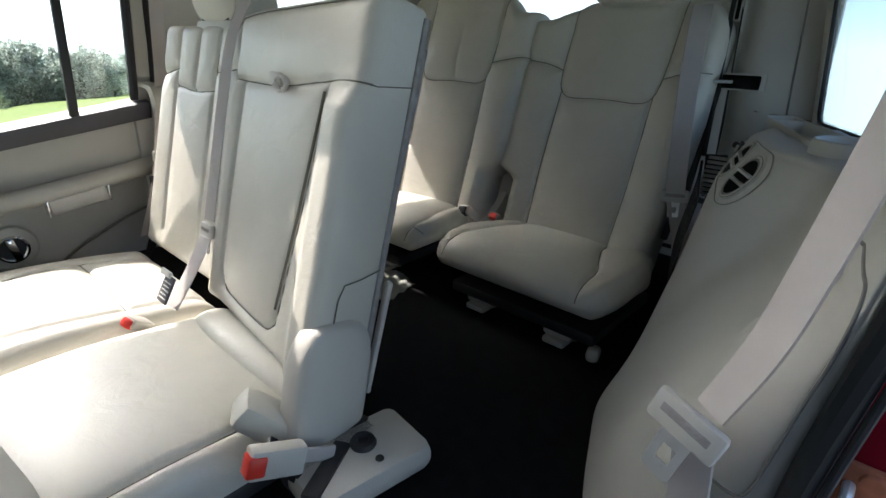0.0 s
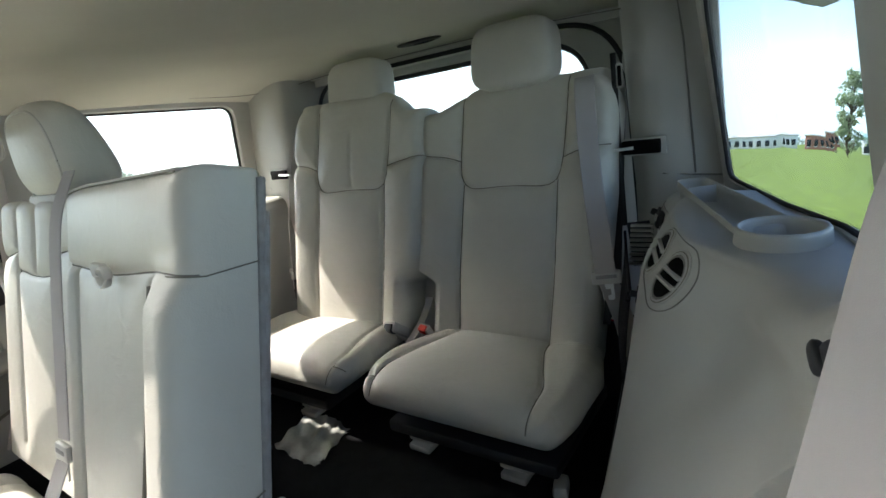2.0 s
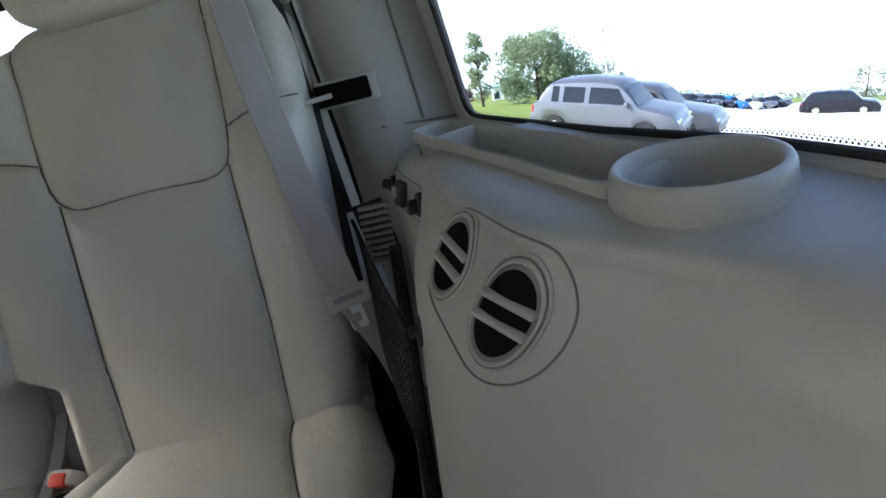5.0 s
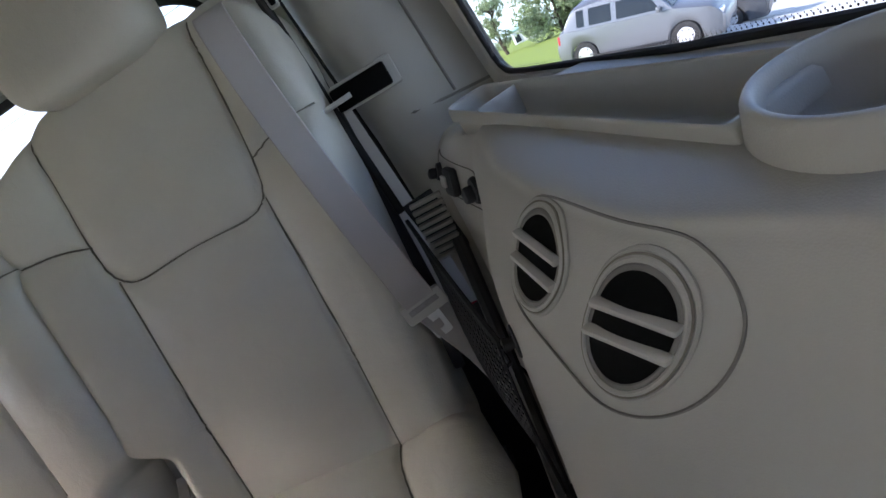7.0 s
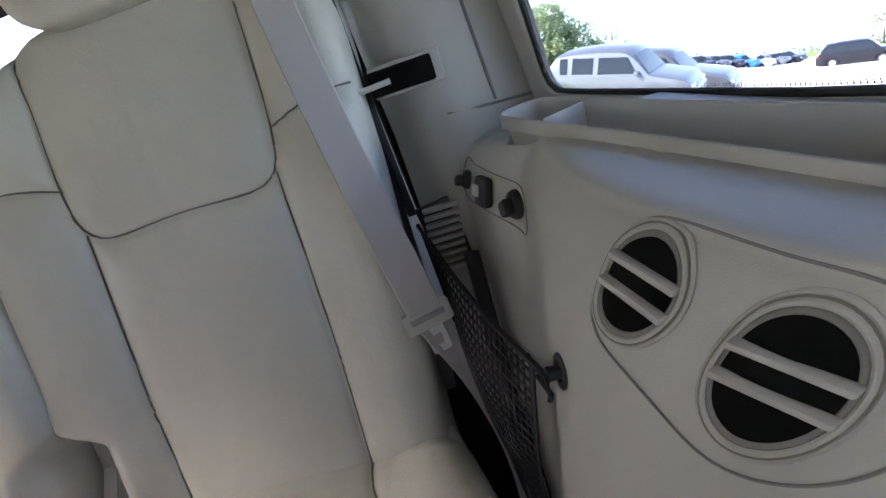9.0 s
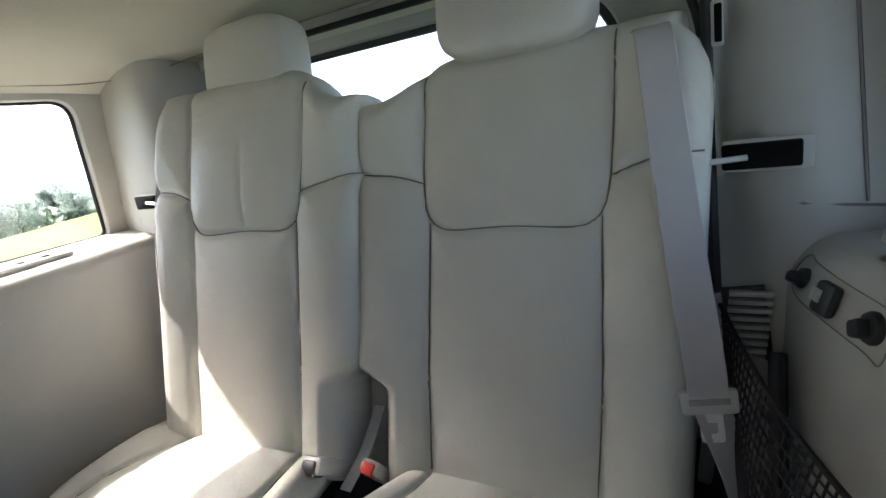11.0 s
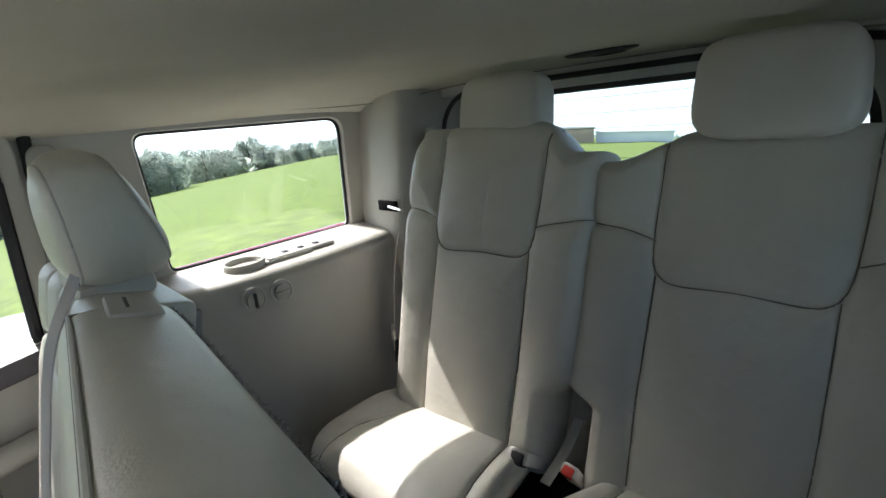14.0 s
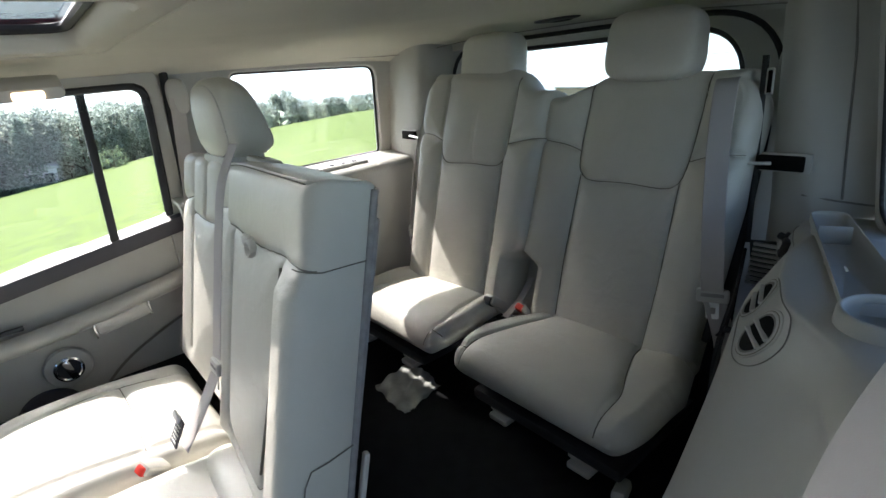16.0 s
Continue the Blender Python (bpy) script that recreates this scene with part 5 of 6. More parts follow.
# roof fittings
vent = thing("roof_speaker", "long oval black lens in the headliner", "roof fitting")
v_, f_ = ball((-0.018, 2.084, roof_z(0.0, 2.084) - 0.001), (0.150, 0.044, 0.014), 2.2, 36, 12)
put("lens", mesh_of("lens", v_, f_, BLACK), vent)
v_, f_ = ball((0.002, 2.078, roof_z(0.0, 2.084) - 0.007), (0.07, 0.014, 0.006), 2.2, 24, 10)
put("inner_lens", mesh_of("inner_lens", v_, f_, CAR_GLASS), vent)
lamp = thing("courtesy_lamp", "lit courtesy lamp in the headliner edge above the door", "lamp")
part("housing", box((0.070, 0.14, 0.035), (-0.622, 0.957, 1.676), 0.012, Euler((0, radians(28), 0)).to_matrix()), TRIM_SOFT, lamp)
part("lens", box((0.012, 0.060, 0.019), (-0.592, 0.957, 1.660), 0.004, Euler((0, radians(28), 0)).to_matrix()), LAMP_ON, lamp, "warm glowing lens")

# ---- far rear door ----
def door_surface(p, d):
    return np.stack([-(0.815 - 0.10 * np.maximum(0, p[:, 1] - 1.25)) - d, p[:, 0], p[:, 1]], -1)


def door_sill(y):
    return 1.281 + 0.155 * (y - 1.24)


DOOR_HOLE = rounded([(1.215, 1.262), (1.235, 1.672), (0.15, 1.66), (0.10, 1.085)], [0.012, 0.05, 0.04, 0.03], 8)
DOOR_OUT = rounded([(1.250, 0.70), (1.262, 1.70), (0.05, 1.70), (0.02, 0.70)], 0.02, 4)
door = thing("door_1", "closed far rear door with beige panel and dark sill", "car door", kind="structure")
v, f = panel_with_hole(DOOR_OUT, DOOR_HOLE, door_surface, 0.06, rows=14)
put("panel", mesh_of("panel", v, f, TRIM), door, sharp=40)
pane("pane", DOOR_HOLE, door_surface, 0.035, door)
seal("window_frame", DOOR_HOLE, door_surface, 0.010, door, 0.013, 0.985, BLACK)
part("mullion", box((0.018, 0.022, 0.44), (-0.812, 1.060, 1.455), 0.004, Euler((radians(-4), radians(-4), 0)).to_matrix()), BLACK, door)
rows = [[(-0.790, y, door_sill(y) - 0.045), (-0.782, y, door_sill(y) - 0.016), (-0.785, y, door_sill(y)), (-0.806, y, door_sill(y) + 0.007)] for y in np.linspace(0.06, 1.235, 12)]
loft("sill_trim", rows, DARK_TRIM, door, thick=(-0.02, 0, 0), label="dark slate sill trim")
rows = [[(-0.807, y, door_sill(y) + 0.0075), (-0.835, y, door_sill(y) + 0.012), (-0.86, y, door_sill(y) + 0.009)] for y in np.linspace(0.06, 1.235, 12)]
loft("sill_top", rows, TRIM_SOFT, door, thick=(0, 0, -0.01), label="sunlit pale sill top")
arm_line = [(-0.800, 0.10, 1.03), (-0.772, 0.40, 1.035), (-0.758, 0.80, 1.050), (-0.770, 1.10, 1.085), (-0.800, 1.23, 1.10)]
part("armrest", tube(spline(arm_line, 8), 0.034, 14, 0.75), TRIM, door)
part("pull_handle", box((0.030, 0.140, 0.042), (-0.742, 1.000, 1.040), 0.010, Euler((radians(8), 0, 0)).to_matrix()), TRIM_SOFT, door, "pale grab handle with bright ends")
for y in (0.928, 1.072):
    part("handle_end", box((0.033, 0.004, 0.044), (-0.742, y, 1.040 + 0.14 * (y - 1.000)), 0.001), CHROME, door)
part("release_bezel", turned([(0.0, 0.0), (0.060, 0.0), (0.056, 0.010), (0.044, 0.016), (0.0, 0.012)], (-0.805, 0.84, 0.925), (1, 0, 0)), TRIM, door)
part("release_ring", turned([(0.028, 0.0), (0.036, 0.0), (0.037, 0.008), (0.032, 0.012), (0.028, 0.008), (0.028, 0.0)], (-0.792, 0.84, 0.925), (1, 0, 0)), CHROME, door, "chrome ring of the door release")
part("release_lever", box((0.012, 0.020, 0.058), (-0.782, 0.842, 0.925), 0.005, Euler((radians(12), 0, 0)).to_matrix()), CHROME, door)
part("release_dish", turned([(0.0, 0.0), (0.028, 0.0), (0.028, 0.002), (0.0, 0.002)], (-0.790, 0.84, 0.925), (1, 0, 0)), BLACK, door)
part("speaker_grille", turned([(0.0, 0.0), (0.085, 0.0), (0.082, 0.008), (0.0, 0.010)], (-0.812, 0.77, 0.79), (1, 0, 0)), DARK_TRIM, door)
part("window_switch", box((0.008, 0.055, 0.012), (-0.778, 0.755, 1.085), 0.002), BLACK, door)
part("lower_joint", tube(spline([(-0.806, 1.23, 0.985), (-0.806, 1.10, 0.94), (-0.806, 0.95, 0.86), (-0.806, 0.80, 0.70)], 8), 0.004, 6), STITCH, door)
part("seal", tube(spline([(-0.79, 1.285, 1.70), (-0.80, 1.262, 1.30), (-0.802, 1.245, 1.08), (-0.80, 1.20, 0.92), (-0.79, 1.15, 0.80)], 8), 0.012, 8), RUBBER, door)
outer("car_body", (0.06, 1.25, 0.50), (-0.92, 0.62, 0.86), label="dark red far door skin", category="body panel")
# sill between the far wheel arch and the door
outer("car_body", (0.12, 0.30, 0.46), (-0.86, 1.34, 1.05), TRIM, label="beige pillar foot beside the far door", category="trim panel")

# ---- jamb of the open door ----
jamb = thing("door_jamb", "dark red door jamb with a black rubber seal", "door jamb", kind="structure", m=PILLAR)
part("post", box((0.14, 0.10, 0.70), (0.985, 1.278, 0.87), 0.012), RED_PAINT, jamb, "dark red painted post")
part("seal", tube(spline([(0.965, 1.200, 1.74), (0.945, 1.200, 1.50), (0.917, 1.200, 1.33), (0.904, 1.20, 1.22), (0.888, 1.205, 1.06), (0.878, 1.21, 0.84)], 8), 0.013, 10), RUBBER, jamb)
part("seal_lip", tube(spline([(0.983, 1.193, 1.74), (0.963, 1.190, 1.50), (0.935, 1.190, 1.33), (0.921, 1.193, 1.22), (0.905, 1.197, 1.06), (0.895, 1.20, 0.84)], 8), 0.004, 8), BLACK, jamb)
part("trim", tube([on_nose(x, z) for x, z in spline([(0.871, 1.302), (0.876, 1.298), (0.882, 1.291), (0.886, 1.284), (0.886, 1.262), (0.882, 1.22), (0.874, 1.172), (0.864, 1.105), (0.856, 1.06), (0.846, 1.045), (0.82, 1.045)], 8)], 0.0018, 6), JOINT, kind="structure", label="thin joint round the cover of the pillar foot", category="trim")
striker = thing("door_striker", "rusted steel door striker on the jamb", "striker", m=PILLAR)
part("plate", box((0.036, 0.008, 0.085), (0.930, 1.222, 1.085), 0.003), RUST, striker)
part("loop", tube(spline([(0.922, 1.220, 1.060), (0.922, 1.200, 1.062), (0.922, 1.195, 1.082), (0.922, 1.200, 1.102), (0.922, 1.220, 1.105)], 6), 0.005, 8), STEEL, striker)
for z in (1.045, 1.105):
    part("bolt", turned([(0.0, 0.0), (0.010, 0.0), (0.009, 0.005), (0.0, 0.006)], (0.936, 1.218, z + 0.01), (0, -1, 0), 12), RUST, striker)

# plain unseen walls that close the front of the cabin and hold back sky light
outer("wall_front", (1.9, 0.05, 0.98), (0.0, -0.55, 1.10), BLACK, label="plain dark wall added at the front to hold back light", category="wall")
outer("wall_front", (0.05, 0.8, 0.62), (-0.86, -0.25, 0.92), TRIM, label="plain beige front door panel", category="wall")
outer("wall_front", (0.05, 0.95, 1.20), (0.97, -0.10, 1.15), TRIM, label="plain beige wall added for the driver's front door, blocking light", category="wall")
# unseen panel for the open door, dark and placed to limit the light
door_panel = part("wall_front", box((0.07, 0.95, 1.05), (0, 0.475, 0), 0.02), DARK_TRIM, kind="structure", label="plain dark panel added for the unseen open door, blocking light", category="wall")
door_panel.matrix_basis = CAR @ pose(0.99, 0.10, 1.14, 0, 0, -50)
# black tube stands in for the soft shade between seat and pillar
part("trim", tube(spline([(0.504, 2.056, 1.60), (0.505, 2.055, 1.50), (0.506, 2.054, 1.40), (0.508, 2.052, 1.30), (0.510, 2.050, 1.22)], 8), 0.0065, 8), RUBBER, kind="structure", label="black strip for the shade in the gap between seat and pillar", category="trim")
slit = thing("belt_slot", "narrow dark belt slot in the corner pillar", "belt slot")
part("lip", box((0.014, 0.008, 0.050), (0.516, 2.054, 1.551), 0.003), TRIM, slit)
# solid block painted black for the shade in the opening
part("opening", box((0.008, 0.010, 0.042), (0.517, 2.052, 1.551), 0.002), HOLLOW_SHADE, slit)

# ---- outside ----
HORIZON = np.array([(-180, 6.0), (-90, 8.5), (-40, 8.8), (-30, 8.0), (-20, 5.9), (-12, 4.0), (-5, 3.2), (3, 2.8), (12, 2.8), (24, 2.1), (45, 2.1), (58, 2.8), (69, 4.6), (79, 6.2), (85, 7.6), (93, 9.0), (120, 8.0), (180, 6.0)])


def ground_z(x, y):
    """The ground falls away from the rise on which the car stands."""
    x, y = np.asarray(x, float), np.asarray(y, float)
    r = np.hypot(x, y)
    az = np.degrees(np.arctan2(-x, y))
    fall = np.tan(np.radians(np.interp(az, HORIZON[:, 0], HORIZON[:, 1])))
    return -fall * r + 0.35 * (1 - np.exp(-r / 6.0)) + 0.14 * np.exp(-((x - 5.4) ** 2 + (y - 15.7) ** 2) / 30.0)


def polar(az, r, dz=0.0):
    x, y = -r * math.sin(radians(az)), r * math.cos(radians(az))
    return Vector((x, y, float(ground_z(x, y)) + dz))


def sheet(name, xs, ys, lift, mat, **tags):
    X, Y = np.meshgrid(xs, ys)
    v = np.stack([X, Y, ground_z(X, Y) + lift], -1)
    ob = put(name, mesh_of(name, v.reshape(-1, 3), grid_faces(*X.shape), mat), kind="structure", **tags)
    ob.matrix_basis = Matrix()
    return ob


radii = np.r_[0.01, np.geomspace(1.5, 1500, 70)]
angles = np.linspace(0, 2 * math.pi, 240, endpoint=False)
v, f = rings_mesh([np.stack([r * np.sin(angles), r * np.cos(angles), ground_z(r * np.sin(angles), r * np.cos(angles)) - 0.25 * math.exp(-r / 3)], -1) for r in radii])
ground = put("ground", mesh_of("ground", v, f, GRASS), kind="structure", label="sunlit mown grass sloping away from the car", category="ground")
ground.matrix_basis = Matrix()


def lot_edge(y):
    return np.interp(y, (-40, 0, 5, 14, 26, 40, 75, 110), (1.2, 1.6, 2.0, 2.8, 8.0, 14.0, 26.5, 40.0))


rows = []
for y in np.linspace(-40, 110, 150):
    x0 = float(lot_edge(y))
    xs = np.r_[x0, x0 + np.geomspace(0.5, 95, 46)]
    rows.append(np.stack([xs, np.full(xs.shape, y), ground_z(xs, np.full(xs.shape, y)) + 0.03 + 0.0009 * np.hypot(xs, y)], -1))
lot = loft("road", rows, ASPHALT, thick=(0, 0, -0.06), kind="structure", label="pale sunlit asphalt of a parking lot", category="parking lot")
lot.matrix_basis = Matrix()
rows = []
for a in np.linspace(0, 2 * math.pi, 40):
    rows.append([(-7.0 + s * 1.9 * math.cos(a) * (1 + 0.15 * math.sin(3 * a)), 0.6 + s * 1.2 * math.sin(a), 0) for s in np.linspace(0.02, 1, 8)])
rows = np.array(rows)
rows[..., 2] = ground_z(rows[..., 0], rows[..., 1]) + 0.02
path = loft("path", rows, CONCRETE, thick=(0, 0, -0.03), kind="structure", label="bare pale gravel patch in the grass", category="path")
path.matrix_basis = Matrix()

def leaf_cloud(spots, size, seed, droop=0.3):
    """verts, faces of many small folded leaf clumps at the spots."""
    g = np.random.default_rng(seed)
    v, f = [], []
    for p in spots:
        for _ in range(3):
            q = np.array(p) + g.normal(0, size * 0.8, 3)
            a = g.normal(0, 1, 3)
            a /= np.linalg.norm(a)
            b = np.cross(a, g.normal(0, 1, 3))
            b /= np.linalg.norm(b)
            s = size * g.uniform(0.6, 1.3)
            i = len(v)
            v += [q - a * s, q + b * s * 0.55 + np.cross(a, b) * s * 0.25, q + a * s, q - b * s * 0.55 + np.cross(a, b) * s * 0.25]
            f += [(i, i + 1, i + 2), (i, i + 2, i + 3)]
    return v, f


def tree(label, height, spread, mat, seed, slim=False, conifer=False, m=None, n=420, low=0.12):
    g = np.random.default_rng(seed)
    t = thing("tree", label, "tree", "trees round the field", m=m or Matrix())
    trunk = spline([(0, 0, -0.3), (0.02 * height * g.normal(), 0.02 * height * g.normal(), height * 0.35), (0.03 * height * g.normal(), 0.02 * height * g.normal(), height * 0.7), (0, 0, height * 0.95)], 6)
    bm = bmesh.new()
    rings = []
    for i, p in enumerate(trunk):
        r = height * 0.022 * (1 - 0.93 * i / (len(trunk) - 1)) + 0.01
        rings.append([bm.verts.new(Vector(p) + Vector((r * math.cos(a), r * math.sin(a), 0))) for a in [k * math.pi / 4 for k in range(8)]])
    for a, b in zip(rings, rings[1:]):
        for k in range(8):
            bm.faces.new((a[k], a[(k + 1) % 8], b[(k + 1) % 8], b[k]))
    bm.faces.new(rings[-1])
    spots = []
    lobes = []
    for k in range(30 if not slim else 34):
        z = height * (g.uniform(low, 0.92) if not conifer else g.uniform(0.10, 0.95))
        a = g.uniform(0, 6.28)
        if conifer:
            reach = spread * 0.5 * (1 - z / height) * 0.7
        elif slim:
            reach = spread * 0.30 * math.sin(math.pi * min(0.95, max(0.12, z / height)))
        else:
            reach = spread * 0.36 * math.sin(math.pi * (0.15 + 0.75 * z / height))
        e = Vector((reach * math.cos(a), reach * math.sin(a), z))
        lobes.append((e, spread * (0.15 if slim else 0.17) * g.uniform(0.7, 1.3)))
        base = Vector(trunk[min(len(trunk) - 1, int(len(trunk) * max(0.1, z / height - 0.15)))])
        limb = tube([base, base.lerp(e, 0.5) + Vector((0, 0, 0.03 * height)), e], height * 0.006, 5)
        me = bpy.data.meshes.new("limb")
        limb.to_mesh(me)
        limb.free()
        bm.from_mesh(me)
        bpy.data.meshes.remove(me)
    for k in range(int(n * 1.35)):
        if conifer:
            z = height * (0.04 + 0.94 * g.uniform() ** 1.3)
            r = spread * 0.5 * (1 - z / height) ** 0.9 * g.uniform(0.35, 1.05) * (1 + 0.18 * math.sin(z * 5))
            a = g.uniform(0, 6.28)
            spots.append((r * math.cos(a), r * math.sin(a), z))
        else:
            e, r = lobes[g.integers(len(lobes))]
            d = g.normal(0, 1, 3)
            d /= np.linalg.norm(d)
            q = np.array(e) + d * r * g.uniform(0.55, 1.08) * np.array((1, 1, 0.85))
            spots.append(tuple(q))
    part("trunk", bm, BARK, t)
    v_, f_ = leaf_cloud(spots, height * (0.026 if not slim else 0.017), seed + 50)
    put("crown", mesh_of("crown", v_, f_, mat, smooth=False), t)
    return t


def stand(az, r, turn=0.0, scale=1.0):
    return Matrix.Translation(polar(az, r)) @ Matrix.Rotation(turn, 4, "Z") @ Matrix.Scale(scale, 4)


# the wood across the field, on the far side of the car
masters = [tree("dark spruce at the edge of the field", 9.0, 6.5, SPRUCE_HAZE, 11, conifer=True, m=stand(88.5, 85), n=1000),
           tree("broad green tree in the hazy tree line", 8.5, 10.5, LEAF_HAZE, 12, m=stand(84.5, 88), n=1000),
           tree("rounded leafy tree in the hazy tree line", 8.0, 9.5, LEAF_HAZE, 13, m=stand(79.5, 92), n=1000),
           tree("tall uneven tree rising over the tree line", 9.5, 8.5, LEAF_HAZE, 14, m=stand(66.3, 150, 0, 1.0), n=1000)]
rng = np.random.default_rng(9)
for az in np.arange(50, 112, 0.8):
    base_el = float(np.interp(az, HORIZON[:, 0], HORIZON[:, 1]))
    r = rng.uniform(86, 104) if az > 73 else rng.uniform(130, 165)
    want = r * (math.tan(radians(base_el)) - math.tan(radians(rng.uniform(1.2, 2.2) + (1.3 if az > 93 else 0)))) if az > 60 else r * 0.03
    k = masters[int(rng.integers(4))] if az > 74 else masters[1 + int(rng.integers(3))]
    high = {0: 9.0, 1: 8.5, 2: 8.0, 3: 9.5}[masters.index(k)]
    copy_thing(k, stand(az + rng.uniform(-0.6, 0.6), r, rng.uniform(0, 6.28), 1.0)).scale = [max(0.25, want / high)] * 3
bush = tree("low light-green bush at the edge of the field", 2.6, 3.2, LEAF, 21, m=stand(82.0, 70), n=300)

# trees on the lot's side
tree("slender young tree with thin airy foliage", 8.4, 3.6, LEAF, 31, slim=True, m=stand(-4.6, 62), n=800)
tree("large bushy green tree beside the lot", 7.8, 9.0, LEAF, 32, m=stand(-10.4, 66), n=2300)
tree("bushy green tree beside the lot", 6.0, 7.5, LEAF, 33, m=stand(-13.4, 68), n=1800)
tree("lower green tree behind the parked car", 5.6, 6.0, LEAF_HAZE, 34, m=stand(-17.0, 82), n=500)
tree("small round tree far across the lot", 4.0, 3.6, LEAF, 35, m=stand(-25.0, 95), n=260)
tree("green tree far across the lot", 5.0, 5.5, LEAF, 36, m=stand(-38.2, 85), n=380)
tree("green tree far across the lot", 4.6, 5.0, LEAF, 37, m=stand(-41.0, 85), n=340)

# far woods on the horizon
spots = []
for az in np.r_[np.arange(-60, 8, 0.28), np.arange(8, 50, 0.35)]:
    for _ in range(5):
        b = polar(az + rng.uniform(-0.2, 0.2), 420 + rng.uniform(-20, 20))
        spots.append((b.x, b.y, b.z + rng.uniform(0.0, 4.5) * (1 if az < 8 else 0.5)))
for az in np.arange(50, 114, 0.16):
    for _ in range(4):
        r = rng.uniform(95, 112) if az > 73 else rng.uniform(140, 170)
        b = polar(az + rng.uniform(-0.2, 0.2), r)
        top = r * (math.tan(radians(float(np.interp(az, HORIZON[:, 0], HORIZON[:, 1])))) - math.tan(radians(2.6)))
        spots.append((b.x, b.y, b.z + rng.uniform(0.0, max(1.2, top))))
# the woods' haze lies in their pale leaf colour
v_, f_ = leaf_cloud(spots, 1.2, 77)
woods = put("far_woods", mesh_of("far_woods", v_, f_, LEAF_HAZE, smooth=False), kind="stuff", label="band of far woods along the horizon, pale for haze", category="woods")
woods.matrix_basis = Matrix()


def building(label, az0, az1, r, high, wall, roof, windows=0, lift=0.0):
    a, b = polar(az0, r), polar(az1, r)
    mid, along = (a + b) / 2, (b - a)
    along.z = 0
    w = along.length
    m = Matrix.Translation((mid.x, mid.y, min(a.z, b.z) - 0.5 + lift)) @ Matrix.Rotation(math.atan2(along.y, along.x), 4, "Z")
    h = thing("building", label, "building", m=m)
    part("wall", box((w, 14, high + 0.5), (0, 7, (high + 0.5) / 2), 0.05), wall, h)
    part("roof", box((w + 0.6, 14.6, 0.35), (0, 7, high + 0.6), 0.05), roof, h)
    for k in range(windows):
        x = (k + 0.5) / windows * w - w / 2
        wd = part("window", box((w / windows * 0.55, 0.2, high * 0.45), (x, -0.06, 0.5 + high * 0.5), 0.03), CAR_GLASS, h)
        part("sill", box((w / windows * 0.6, 0.3, 0.12), (x, -0.1, 0.5 + high * 0.26), 0.02), WHITE_WALL, wd)
    return h


building("long tan hall behind the field", 37.5, 29.7, 130, 3.4, BRICK, CONCRETE, 0)
building("low white hall behind the field", 29.5, 22.0, 132, 2.6, WHITE_WALL, WHITE_WALL, 0)
building("low white building far across the field", 6.0, 0.0, 175, 3.6, WHITE_WALL, CONCRETE, 9)
building("red brick building far across the field", -0.6, -3.4, 150, 3.6, BRICK_RED, CONCRETE, 5)
building("pale building with a teal roof behind the trees", -5.4, -8.6, 120, 3.4, WHITE_WALL, TEAL, 3)
building("small grey house among the trees", 89.0, 86.6, 84, 2.6, WHITE_WALL, CONCRETE, 2)


def street_pole(label, az, r, high):
    p = thing("lamp_pole", label, "lamp pole", "lamp poles of the lot", m=stand(az, r))
    part("mast", turned([(0.16, -0.3), (0.14, 0.4), (0.10, high), (0.0, high)], (0, 0, 0), steps=10), CONCRETE, p)
    part("head", box((1.1, 0.35, 0.14), (0.4, 0, high), 0.03), CONCRETE, p)
    return p


street_pole("pale lamp pole beside the lot", -17.3, 60, 7.6)
street_pole("pale lamp pole beside the lot", -19.8, 70, 7.0)
street_pole("pale lamp pole across the lot", -25.2, 90, 6.0)
street_pole("pale lamp pole across the lot", -39.6, 70, 5.5)


